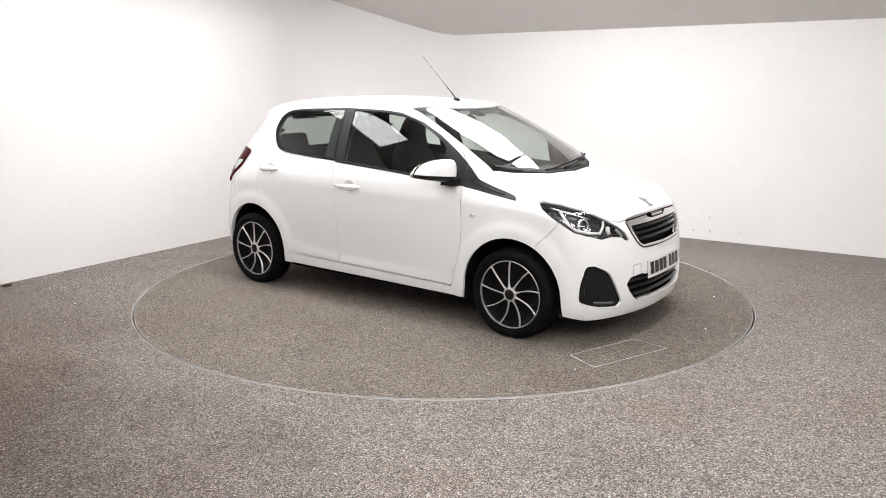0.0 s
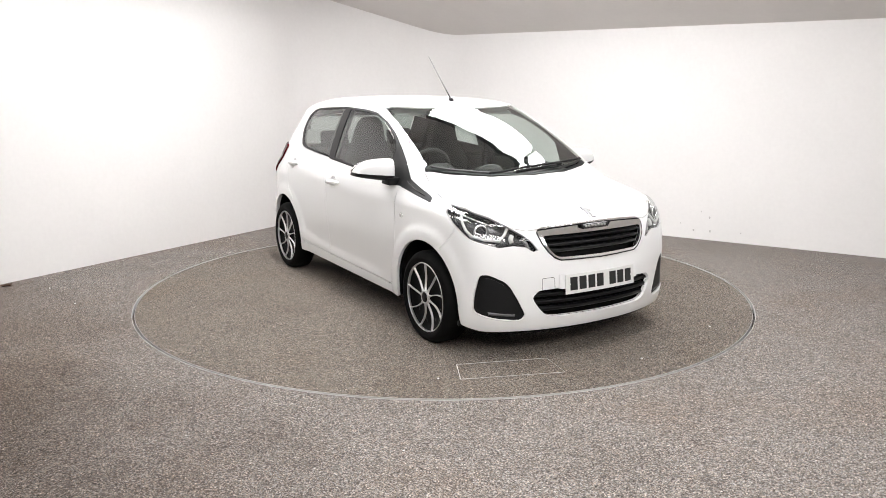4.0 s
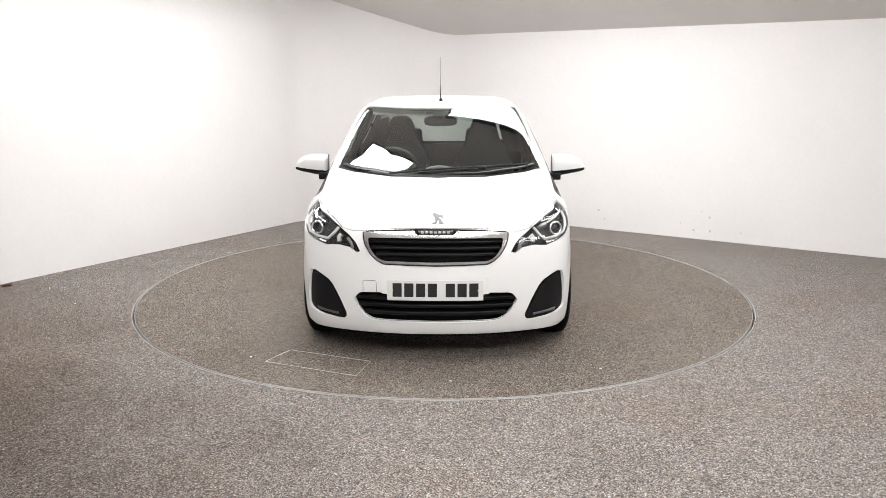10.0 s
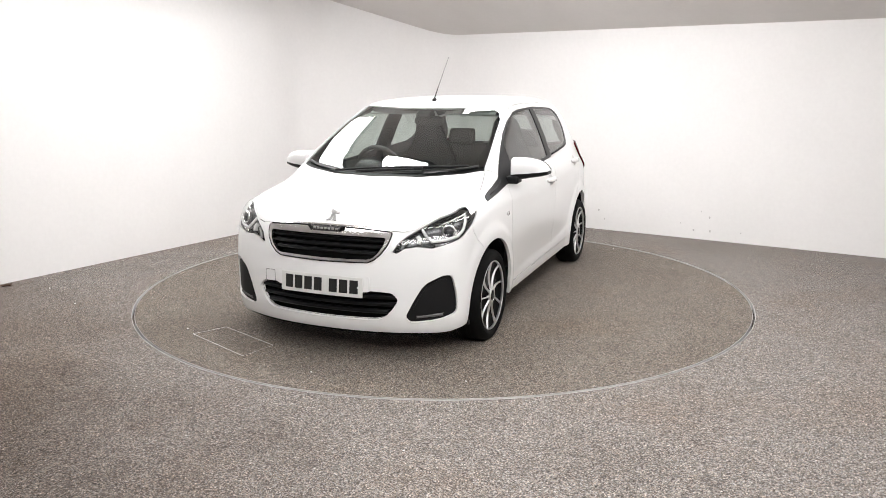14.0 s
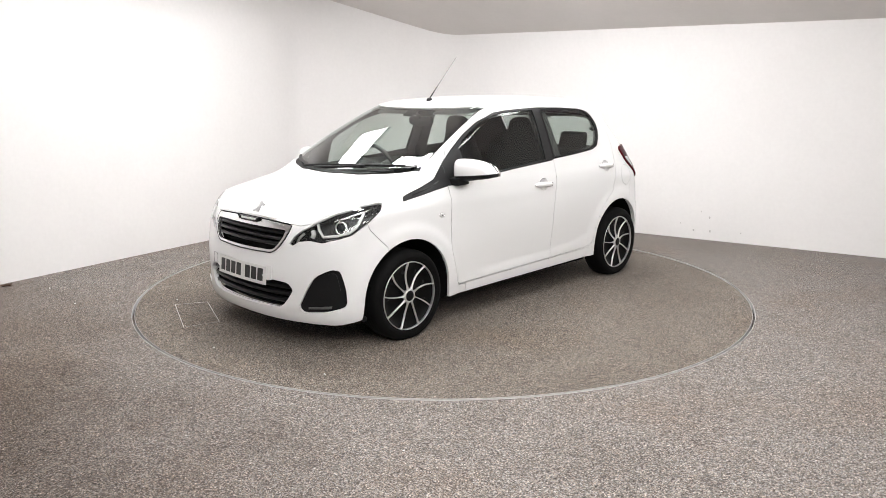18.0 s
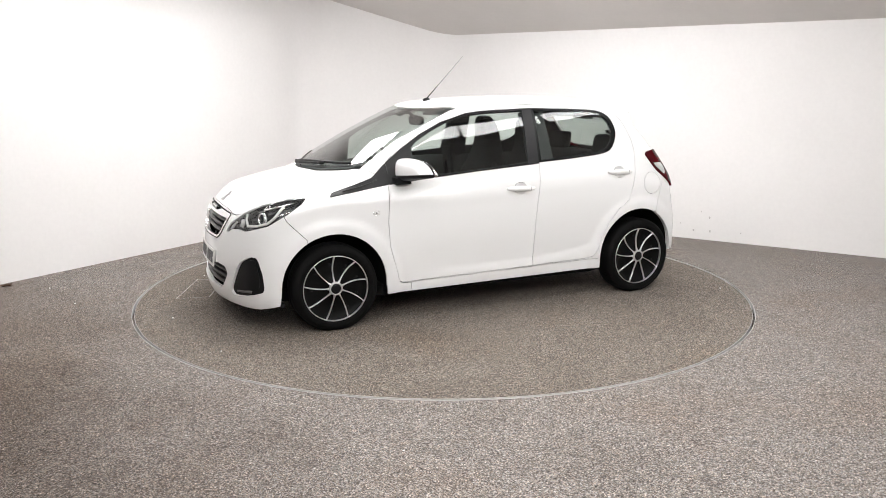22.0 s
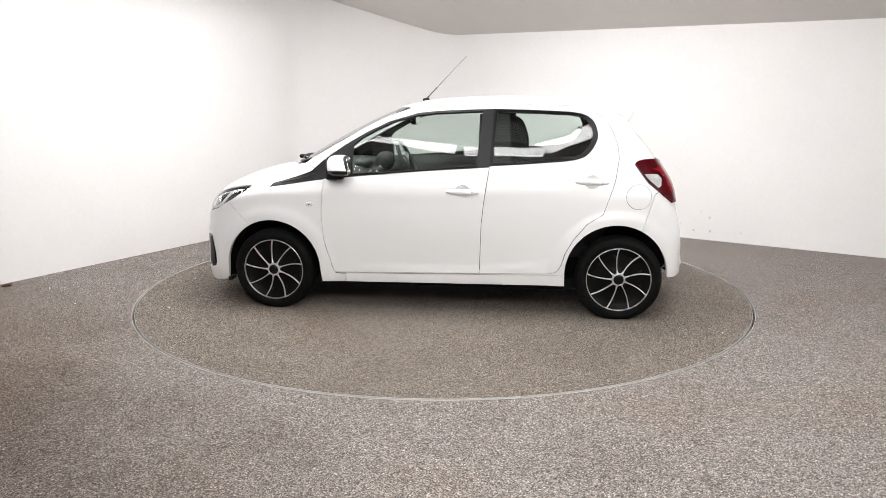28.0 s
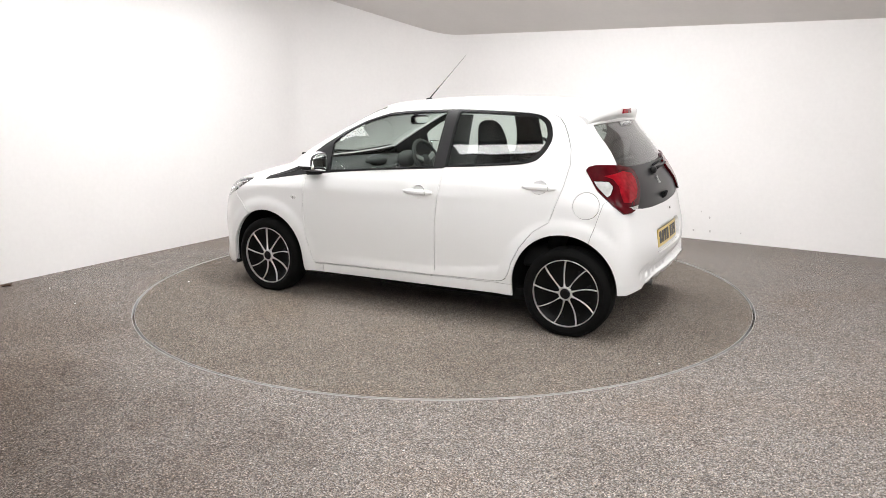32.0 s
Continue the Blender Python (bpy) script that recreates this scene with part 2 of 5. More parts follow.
# ---- the room ----
TABLE_R = 2.2498
corners = [(-5.45, -3.283), (-1.588, 3.104), (0.014, 3.545), (5.75, -0.18), (5.75, -7.6), (-5.45, -7.6)]
ROOM_H = 3.3


def wall(name, a, b, label):
    """A wall 12 cm thick, whose inner face runs from a to b."""
    a, b = Vector((*a, 0)), Vector((*b, 0))
    d = (b - a).normalized()
    out = Vector((-d.y, d.x, 0)) * 0.12
    bm = bmesh.new()
    lo = [bm.verts.new(q) for q in (a, b, b + out, a + out)]
    hi = [bm.verts.new(v.co + Vector((0, 0, ROOM_H))) for v in lo]
    bm.faces.new(lo[::-1])
    bm.faces.new(hi)
    for k in range(4):
        bm.faces.new((lo[k], lo[(k + 1) % 4], hi[(k + 1) % 4], hi[k]))
    bmesh.ops.recalc_face_normals(bm, faces=bm.faces[:])
    return tagged(part(name, bm, WALL, smooth=False), label, "wall", kind="structure")


def plastered_corner(name, a, b, c, d, ra, rb, label):
    """The short wall from b to c, whose ends run round in soft bends into the walls from a and to d."""
    a, b, c, d = (Vector((*q, 0)) for q in (a, b, c, d))
    line = []
    for before, at, after, r in ((a, b, c, ra), (b, c, d, rb)):
        s, e = at + (before - at).normalized() * r, at + (after - at).normalized() * r
        for k in range(13):
            w = k / 12
            line.append(s * (1 - w) ** 2 + at * 2 * w * (1 - w) + e * w * w)
    rows = []
    for k, q in enumerate(line):
        way = (line[min(k + 1, len(line) - 1)] - line[max(k - 1, 0)]).normalized()
        back = q + Vector((-way.y, way.x, 0)) * 0.12
        rows.append([q, q + Vector((0, 0, ROOM_H)), back + Vector((0, 0, ROOM_H)), back])
    bm = ribbon(rows, closed=True)
    bm.faces.new([bm.verts.new(q) for q in rows[0]])
    bm.faces.new([bm.verts.new(q) for q in rows[-1]])
    bmesh.ops.recalc_face_normals(bm, faces=bm.faces[:])
    ob = sharpen(part(name, bm, WALL), 40)
    return tagged(ob, label, "wall", kind="structure"), line[0], line[-1]


plain = "plain white painted studio wall"
_, bend_start, bend_end = plastered_corner("wall_corner", *corners[:4], 0.30, 0.26, "white painted studio wall with softly rounded corners")
wall("wall_west", corners[0], bend_start.xy, plain)
wall("wall_east", bend_end.xy, corners[3], plain)
for k, name in ((3, "wall_side"), (4, "wall_back"), (5, "wall_far")):
    wall(name, corners[k], corners[(k + 1) % 6], plain)

# floor with a round opening for the turntable
bm = bmesh.new()
N = 160
rim = [(math.cos(2 * math.pi * k / N), math.sin(2 * math.pi * k / N)) for k in range(N)]
inner = [bm.verts.new((c * (TABLE_R + 0.013), s * (TABLE_R + 0.013), 0)) for c, s in rim]
low = [bm.verts.new((v.co.x, v.co.y, -0.06)) for v in inner]
far = []
for c, s in rim:
    k = min(6.2 / max(abs(c), 1e-6), 7.9 / max(abs(s), 1e-6))
    far.append(bm.verts.new((c * k, s * k, 0)))
for k in range(N):
    q = (k + 1) % N
    bm.faces.new((inner[k], far[k], far[q], inner[q]))
    bm.faces.new((inner[q], low[q], low[k], inner[k]))
bm.faces.new(low)
bmesh.ops.recalc_face_normals(bm, faces=bm.faces[:])
for f in bm.faces:
    if len(f.verts) == 4 and abs(f.normal.z) > 0.9 and f.normal.z < 0:
        f.normal_flip()
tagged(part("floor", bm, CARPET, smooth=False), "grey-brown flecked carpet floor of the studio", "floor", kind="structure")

# metal edging round the opening, fixed to the floor
edging = part("trim", lathe([(TABLE_R + 0.0095, -0.03), (TABLE_R + 0.0095, 0.0015), (TABLE_R + 0.0130, 0.0015), (TABLE_R + 0.0130, -0.03)], 160, "z", closed=True),
              RING, smooth=False)
tagged(edging, "thin aluminium edging round the turntable opening", "trim", kind="structure")

# ceiling: a soffit that slopes up from the east wall, then flat
a, b = Vector((0.014, 3.545, 0)), Vector((5.75, -0.18, 0))
along = (b - a).normalized()
inward = Vector((along.y, -along.x, 0))
inward = inward if inward.y < 0 else -inward
rise = 0.352
bm = bmesh.new()
strip = []
for d, z in ((-0.10, 2.176 - 0.10 * rise), (0.0, 2.176), (2.35, 2.176 + 2.35 * rise), (13.0, 2.176 + 2.35 * rise + 0.02)):
    strip.append([a - along * 7.0 + inward * d + Vector((0, 0, z)), b + along * 6.0 + inward * d + Vector((0, 0, z - 0.13))])
lower = [[bm.verts.new(p) for p in row] for row in strip]
upper = [[bm.verts.new(p + Vector((0, 0, 0.1))) for p in row] for row in strip]
for rows, flip in ((lower, False), (upper, True)):
    for r, s in zip(rows, rows[1:]):
        bm.faces.new((r[0], r[1], s[1], s[0]) if flip else (r[0], s[0], s[1], r[1]))
tagged(part("ceiling", bm, CEILING, smooth=False), "pale grey painted ceiling sloping down to the wall", "ceiling", kind="structure")


# ---- ceiling lights ----
def ceiling_light(x, y, z, w, d, turn, tilt, glow, label):
    """A softbox; at tilt 0 it looks straight down, and turn 0 tilts it towards +y."""
    lamp = thing("ceiling_light", label, "light", "studio lights", pose(x, y, z, tilt, 0, turn))
    part("diffuser", box(-w / 2, w / 2, -d / 2, d / 2, 0.0, 0.01), glow, lamp, "glowing white diffuser", smooth=False)
    bm = prism([(-w / 2 - 0.03, -d / 2 - 0.03), (w / 2 + 0.03, -d / 2 - 0.03), (w / 2 + 0.03, d / 2 + 0.03), (-w / 2 - 0.03, d / 2 + 0.03)], 0.011, 0.10)
    part("housing", bm, LAMP_FRAME, lamp, smooth=False)
    return lamp


strip = "long white softbox strip light hung from the studio ceiling"
ceiling_light(-2.20, 0.40, 2.75, 3.3, 0.46, 58.7, -20, glow("left_diffuser", 9.8), strip)
BACK_GLOW = glow("back_diffuser", 11.0)
ceiling_light(0.777, 0.974, 2.58, 1.275, 0.84, -14, -3, BACK_GLOW, strip)
ceiling_light(1.869, 0.703, 2.58, 0.875, 0.84, -14, -3, BACK_GLOW, strip)
FRONT_GLOW = glow("front_diffuser", 13.5)
# a chain of panels, end to end, round the near side of the turntable
for x, y, long, wide, turn in ((-1.22, -2.26, 1.64, 0.20, -23.4), (0.04, -2.70, 0.86, 0.20, -9), (0.70, -2.50, 0.60, 0.26, 35),
                               (1.25, -1.98, 0.93, 0.36, 46), (1.90, -1.27, 0.93, 0.40, 52), (2.40, -0.52, 0.75, 0.40, 62)):
    ceiling_light(x, y, 2.75, long, wide, turn, 0, FRONT_GLOW, strip)
# two unseen fill panels, added near the camera to brighten car sides and floor
ceiling_light(3.6, -4.1, 2.80, 2.6, 1.1, -4, 24, glow("rear_fill", 8.2), strip)
ceiling_light(0.1, -4.9, 2.60, 3.2, 0.8, 0, 52, glow("camera_fill", 11.2), strip)
SQUARE_GLOW = glow("square_diffuser", 26.0)
square = "small square white softbox light over the turntable"
ceiling_light(-0.89, -0.12, 2.85, 0.74, 0.60, -43.8, 0, SQUARE_GLOW, square)
ceiling_light(-0.46, -0.52, 2.85, 0.55, 0.60, -43.8, 0, SQUARE_GLOW, square)

# ---- the car's skin ----
def curve(*pts):
    """A smooth curve through (x, value) points, as a function on arrays."""
    p = np.array(sorted(pts), float)
    x, v = p[:, 0], p[:, 1]
    d = np.diff(v) / np.diff(x)
    m = np.concatenate([[d[0]], (d[:-1] * np.diff(x)[1:] + d[1:] * np.diff(x)[:-1]) / (x[2:] - x[:-2]), [d[-1]]])

    def value(q):
        q = np.clip(np.asarray(q, float), x[0], x[-1])
        k = np.clip(np.searchsorted(x, q) - 1, 0, len(x) - 2)
        h = x[k + 1] - x[k]
        s = (q - x[k]) / h
        return (v[k] * (1 + 2 * s) * (1 - s) ** 2 + v[k + 1] * s * s * (3 - 2 * s)
                + h * (m[k] * s * (1 - s) ** 2 - m[k + 1] * s * s * (1 - s)))
    return value


# The car's own space: x forward from the middle of the wheelbase, y to its left, z up.
side_width = curve((0.10, 0.735), (0.2, 0.772), (0.3, 0.783), (0.45, 0.792), (0.6, 0.797), (0.72, 0.797), (0.84, 0.790), (0.90, 0.7795), (0.93, 0.769), (0.96, 0.758),
                   (1.0, 0.7425), (1.1, 0.7025), (1.2, 0.66), (1.3, 0.612), (1.36, 0.578), (1.5, 0.49))
side_taper = curve((-1.8, 0.86), (-1.5, 0.95), (-1.2, 0.99), (-0.8, 1.0), (0.0, 1.0), (0.8, 1.0), (1.2, 0.992), (1.5, 0.965), (1.9, 0.90))
cabin_taper = lambda x: 1 - np.where(x > -0.15, 0.0455, 0.014) * (x + 0.15) ** 2 - 0.16 * np.maximum(-x - 0.9, 0) ** 2
top_line = curve((-1.75, 1.20), (-1.5, 1.29), (-1.26, 1.368), (-1.1, 1.403), (-0.9, 1.431), (-0.65, 1.447), (-0.4, 1.449), (-0.15, 1.443), (0.05, 1.431),
                 (0.2, 1.416), (0.32, 1.388), (0.45, 1.338), (0.7, 1.222), (0.95, 1.088), (1.15, 0.978), (1.23, 0.947), (1.32, 0.93), (1.45, 0.898),
                 (1.58, 0.85), (1.7, 0.785), (1.78, 0.73), (1.86, 0.655), (2.1, 0.40))
nose_line = curve((0.08, 1.74), (0.16, 1.815), (0.24, 1.838), (0.36, 1.838), (0.48, 1.832), (0.56, 1.822), (0.64, 1.808), (0.72, 1.785), (0.8, 1.75), (1.1, 1.6))
tail_line = curve((0.1, 1.53), (0.18, 1.585), (0.28, 1.625), (0.4, 1.628), (0.55, 1.622), (0.68, 1.592), (0.78, 1.568), (0.88, 1.535), (1.0, 1.458),
                  (1.12, 1.375), (1.24, 1.272), (1.32, 1.23), (1.5, 1.16))


def soft_max(a, b, r):
    h = np.maximum(r - np.abs(a - b), 0) / r
    return np.maximum(a, b) + h * h * r / 4


def ease(v):
    v = np.clip(v, 0, 1)
    return v * v * (3 - 2 * v)


def arch(r):
    """The flare round a wheel opening, by the distance from the wheel's centre."""
    s = np.clip((0.47 - r) / 0.12, 0, 1)
    e = np.clip((0.452 - r) / 0.065, 0, 1)
    return 0.006 * s * s * (3 - 2 * s) + 0.009 * e * e * (3 - 2 * e)


scoop_line = curve((-0.95, 0.47), (-0.75, 0.415), (-0.5, 0.372), (-0.25, 0.350), (0.2, 0.340), (0.8, 0.335))
shoulder_line = curve((-1.3, 0.905), (-0.9, 0.872), (-0.3, 0.826), (0.3, 0.79), (0.8, 0.765))


def scoop(x, z):
    """The hollow along the foot of the doors, with a firm lower edge, and the soft crease under their handles."""
    d = z - scoop_line(x)
    hollow = np.where(d > 0, np.exp(-(d / 0.16) ** 2), np.exp(-(d / 0.036) ** 2))
    crease = np.where(z > shoulder_line(x), np.exp(-((z - shoulder_line(x)) / 0.070) ** 2), np.exp(-((z - shoulder_line(x)) / 0.045) ** 2))
    return 0.010 * hollow * ease((0.80 - x) / 0.45) * ease((x + 0.98) / 0.45) - 0.0030 * crease * np.clip((0.75 - x) / 0.6, 0, 1) * np.clip((x + 1.25) / 0.3, 0, 1)


def cabin(z):
    s = np.clip((z - 0.79) / 0.15, 0, 1)
    return s * s * (3 - 2 * s)


def side_at(x, z):
    c = cabin(z)
    w = side_width(z) * (side_taper(x) * (1 - c) + cabin_taper(x) * c)
    w = w + arch(np.hypot(x - 1.17, z - 0.275)) + arch(np.hypot(x + 1.155, z - 0.285))
    return w - scoop(x, z)


def body_field(x, y, z):
    """Negative inside the car's outer skin."""
    y = np.abs(y)
    roof_bow = 0.075 + 0.025 * ease((x - 0.1) / 0.5)
    screen = ease((x - 0.10) / 0.4) * ease((1.65 - x) / 0.5)
    glazed = ease((x - 0.05) / 0.45) * ease((1.50 - x) / 0.7)
    top = z - top_line(x + (0.30 - 0.10 * glazed) * y * y * screen) + (roof_bow - 0.04 * glazed) * y * y
    side = y - side_at(x, z)
    nose = x - nose_line(z) + 0.40 * y ** 2.35
    tail = -x - tail_line(z) + 0.15 * y ** 2.4
    step = np.clip((z - 0.375) / 0.022, 0, 1) * np.clip((0.452 - z) / 0.045, 0, 1)
    tail = tail + 0.024 * step * np.clip((0.64 - y) / 0.08, 0, 1)
    f = soft_max(side, top, 0.09)
    f = soft_max(f, nose, 0.10)
    return soft_max(f, tail, 0.09)


def solve_along(p, d, lo, hi):
    """Distances along d from p at which rays leave the skin; p and d are arrays of points and directions."""
    lo, hi = np.full(len(p), lo), np.full(len(p), hi)
    for _ in range(22):
        mid = (lo + hi) / 2
        q = p + d * mid[:, None]
        inside = body_field(q[:, 0], q[:, 1], q[:, 2]) < 0
        lo, hi = np.where(inside, mid, lo), np.where(inside, hi, mid)
    return lo


def skin_normal(x, y, z):
    e = 1e-3
    g = np.array([(body_field(x + e, y, z) - body_field(x - e, y, z)), (body_field(x, y + e, z) - body_field(x, y - e, z)),
                  (body_field(x, y, z + e) - body_field(x, y, z - e))])
    return g / np.maximum(np.linalg.norm(g, axis=0), 1e-9)


def side_y(x, z):
    """The skin's half width at (x, z)."""
    return float(solve_along(np.array([[x, 0.0, z]]), np.array([[0.0, 1.0, 0.0]]), 0.0, 1.2)[0])


def front_x(y, z):
    return float(solve_along(np.array([[0.9, y, z]]), np.array([[1.0, 0.0, 0.0]]), 0.0, 1.5)[0]) + 0.9


def rear_x(y, z):
    return -0.9 - float(solve_along(np.array([[-0.9, y, z]]), np.array([[-1.0, 0.0, 0.0]]), 0.0, 1.5)[0])


def top_z(x, y):
    return float(solve_along(np.array([[x, y, 0.6]]), np.array([[0.0, 0.0, 1.0]]), 0.0, 1.5)[0]) + 0.6


# a mesh of the left half: rays from a spine, fanned out at both ends
SPINE_Z, FRONT, BACK = 0.60, 1.28, -1.15
up = np.radians(np.linspace(-62, 90, 118))
columns = [(FRONT, math.radians(w)) for w in np.linspace(90, 0, 46)[:-1]]
columns += [(x, 0.0) for x in np.linspace(FRONT, BACK, 118)]
columns += [(BACK, -math.radians(w)) for w in np.linspace(0, 90, 46)[1:]]
starts, ways = [], []
for x, w in columns:
    for u in up:
        starts.append((x, 0.0, SPINE_Z))
        ways.append((math.cos(u) * math.sin(w), math.cos(u) * math.cos(w), math.sin(u)))
starts, ways = np.array(starts), np.array(ways)
reach = solve_along(starts, ways, 0.0, 2.0)
points = starts + ways * reach[:, None]
shell = bmesh.new()
grid = [shell.verts.new(q) for q in points]
nu = len(up)
for c in range(len(columns) - 1):
    for k in range(nu - 1):
        shell.faces.new((grid[c * nu + k], grid[(c + 1) * nu + k], grid[(c + 1) * nu + k + 1], grid[c * nu + k + 1]))
bmesh.ops.remove_doubles(shell, verts=shell.verts[:], dist=1e-4)
for v in shell.verts:
    if abs(v.co.y) < 1e-3:
        v.co.y = 0.0
shell.normal_update()


def flat(view):
    """Two axes of a picture plane: an azimuth from which the car is seen (0 ahead, 90 from its left), or 'top'."""
    if view == "top":
        return Vector((1, 0, 0)), Vector((0, 1, 0))
    w = radians(view)
    return Vector((-math.sin(w), math.cos(w), 0)), Vector((0, 0, 1))


def plot(poly, view):
    """Points (x, y, z) laid on that plane."""
    u, v = flat(view)
    return [(Vector(q).dot(u), Vector(q).dot(v)) for q in poly]


def inside(a, b, poly):
    hit = False
    for (x0, y0), (x1, y1) in zip(poly, poly[1:] + poly[:1]):
        if (y0 > b) != (y1 > b) and a < (x1 - x0) * (b - y0) / (y1 - y0) + x0:
            hit = not hit
    return hit


def rounded(poly, steps=4, r=0.25):
    """The outline with its corners cut round."""
    out = []
    n = len(poly)
    for k in range(n):
        p, a, b = (Vector(poly[j % n]) for j in (k, k - 1, k + 1))
        s, e = p + (a - p) * r, p + (b - p) * r
        for j in range(steps + 1):
            w = j / steps
            out.append(tuple(s * (1 - w) ** 2 + p * 2 * w * (1 - w) + e * w * w))
    return out


def eased(poly, steps=3, r=0.3):
    """An open outline that ends on the car's middle line, with the corners between its ends cut round."""
    out = [poly[0]]
    for a, p, b in zip(poly, poly[1:], poly[2:]):
        a, p, b = Vector(a), Vector(p), Vector(b)
        s, e = p + (a - p) * min(r, 0.02 / max((a - p).length, 1e-6)), p + (b - p) * min(r, 0.02 / max((b - p).length, 1e-6))
        out += [tuple(s * (1 - w) ** 2 + p * 2 * w * (1 - w) + e * w * w) for w in (j / steps for j in range(steps + 1))]
    return out + [poly[-1]]


regions = []
MARK = shell.faces.layers.int.new("mark")


def region(name, poly, view, keep):
    """Cuts an outline through the skin and marks the faces within it. keep(centre, normal) says which side of the car is meant."""
    u, v = flat(view)
    a0, a1 = min(p[0] for p in poly) - 0.03, max(p[0] for p in poly) + 0.03
    b0, b1 = min(p[1] for p in poly) - 0.03, max(p[1] for p in poly) + 0.03
    near = []
    for f in shell.faces:
        c = f.calc_center_median()
        if a0 < c.dot(u) < a1 and b0 < c.dot(v) < b1 and keep(c, f.normal):
            near.append(f)
    for (x0, y0), (x1, y1) in zip(poly, poly[1:] + poly[:1]):
        if math.hypot(x1 - x0, y1 - y0) < 1e-5:
            continue
        lx, hx, ly, hy = min(x0, x1), max(x0, x1), min(y0, y1), max(y0, y1)
        some, rest = [], []
        for f in near:
            s = [(w.co.dot(u), w.co.dot(v)) for w in f.verts]
            touch = (max(q[0] for q in s) >= lx and min(q[0] for q in s) <= hx and max(q[1] for q in s) >= ly and min(q[1] for q in s) <= hy)
            (some if touch else rest).append(f)
        if not some:
            continue
        geom = list({w for f in some for w in f.verts}) + list({e for f in some for e in f.edges}) + some
        no = -(y1 - y0) * u + (x1 - x0) * v
        got = bmesh.ops.bisect_plane(shell, geom=geom, dist=1e-5, plane_co=x0 * u + y0 * v, plane_no=no)
        near = rest + [g for g in got["geom"] if isinstance(g, bmesh.types.BMFace)]
    shell.normal_update()
    if name not in regions:
        regions.append(name)
    code = regions.index(name) + 1
    for f in near:
        c = f.calc_center_median()
        if inside(c.dot(u), c.dot(v), poly):
            f[MARK] = code


on_side = lambda c, n: c.y > 0.30 and n.y > 0.12
on_top = lambda c, n: n.z > 0.15 and c.z > 0.6
on_nose = lambda c, n: c.x > 1.2
on_corner = lambda c, n: c.x > 1.15 and n.x + n.y > 0.1
on_tail = lambda c, n: c.x < -1.0 and n.x < 0.1
on_hip = lambda c, n: c.x < -1.0 and n.y - n.x > 0.1


def xz(*pts):
    """A side view's outline from (x, z) pairs."""
    return [(-x, z) for x, z in pts]


def circle(x, z, r, n=40):
    return [(x + r * math.cos(2 * math.pi * k / n), z + r * math.sin(2 * math.pi * k / n)) for k in range(n)]


# big panels first; later outlines lie over earlier ones
region("front_bumper", xz((1.344, 0.594), (1.456, 0.707), (1.50, 0.86), (2.0, 0.90), (2.0, 0.0), (1.344, 0.0)), 90, lambda c, n: c.x > 1.2)
region("rear_bumper", xz((-1.306, 0.598), (-1.378, 0.833), (-1.42, 0.86), (-2.0, 0.78), (-2.0, 0.0), (-1.306, 0.0)), 90, lambda c, n: c.x < -1.15)
region("fender", xz((0.818, 0.665), (0.807, 0.509), (0.762, 0.352), (0.735, 0.262), (0.66, 0.255), (0.66, 0.0), (1.344, 0.0), (1.344, 0.594), (1.456, 0.707),
                    (1.50, 0.80), (1.322, 0.86), (1.1, 0.965), (0.94, 1.0), (0.873, 0.968), (0.80, 0.90)), 90, lambda c, n: c.y > 0.3 and c.x > 0.6)
region("sill", xz((0.66, 0.255), (0.66, 0.0), (-0.95, 0.0), (-0.95, 0.30), (-0.80, 0.288), (-0.256, 0.277), (0.735, 0.259)), 90, on_side)
region("front_door", xz((-0.335, 1.398), (-0.043, 1.386), (0.151, 1.374), (0.35, 1.318), (0.56, 1.215), (0.72, 1.119), (0.777, 1.053), (0.801, 0.899), (0.818, 0.665),
                        (0.807, 0.509), (0.785, 0.42), (0.762, 0.352), (0.751, 0.30), (0.739, 0.273), (0.72, 0.265), (-0.256, 0.283), (-0.266, 0.612), (-0.28, 0.75), (-0.313, 0.99)), 90, on_side)
region("rear_door", xz((-0.335, 1.398), (-0.313, 0.99), (-0.28, 0.75), (-0.266, 0.612), (-0.256, 0.283), (-0.70, 0.295), (-0.75, 0.305), (-0.775, 0.322), (-0.796, 0.36),
                       (-0.819, 0.438), (-0.871, 0.534), (-0.957, 0.639), (-1.055, 0.703), (-1.087, 0.795), (-1.127, 0.919), (-1.149, 1.057), (-1.138, 1.14), (-1.108, 1.217),
                       (-1.075, 1.28), (-1.035, 1.323), (-0.943, 1.359), (-0.647, 1.391)), 90, on_side)
region("roof", [(0.36, -0.02), (0.36, 0.30), (0.29, 0.50), (0.16, 0.535), (-0.3, 0.545), (-0.8, 0.54), (-1.10, 0.525), (-1.14, 0.515), (-1.17, 0.25), (-1.18, -0.02)], "top", lambda c, n: n.z > 0.3 and c.z > 1.1)
region("bonnet", [(1.192, -0.02), (1.177, 0.12), (1.148, 0.29), (1.097, 0.41), (1.032, 0.545), (0.978, 0.625), (0.955, 0.66), (1.10, 0.685), (1.31, 0.715), (1.44, 0.675), (1.575, 0.610),
                  (1.675, 0.520), (1.705, 0.455), (1.716, 0.40), (1.735, 0.25), (1.742, -0.02)], "top", lambda c, n: n.z > 0.05 and c.x > 0.8 and c.z > 0.6)
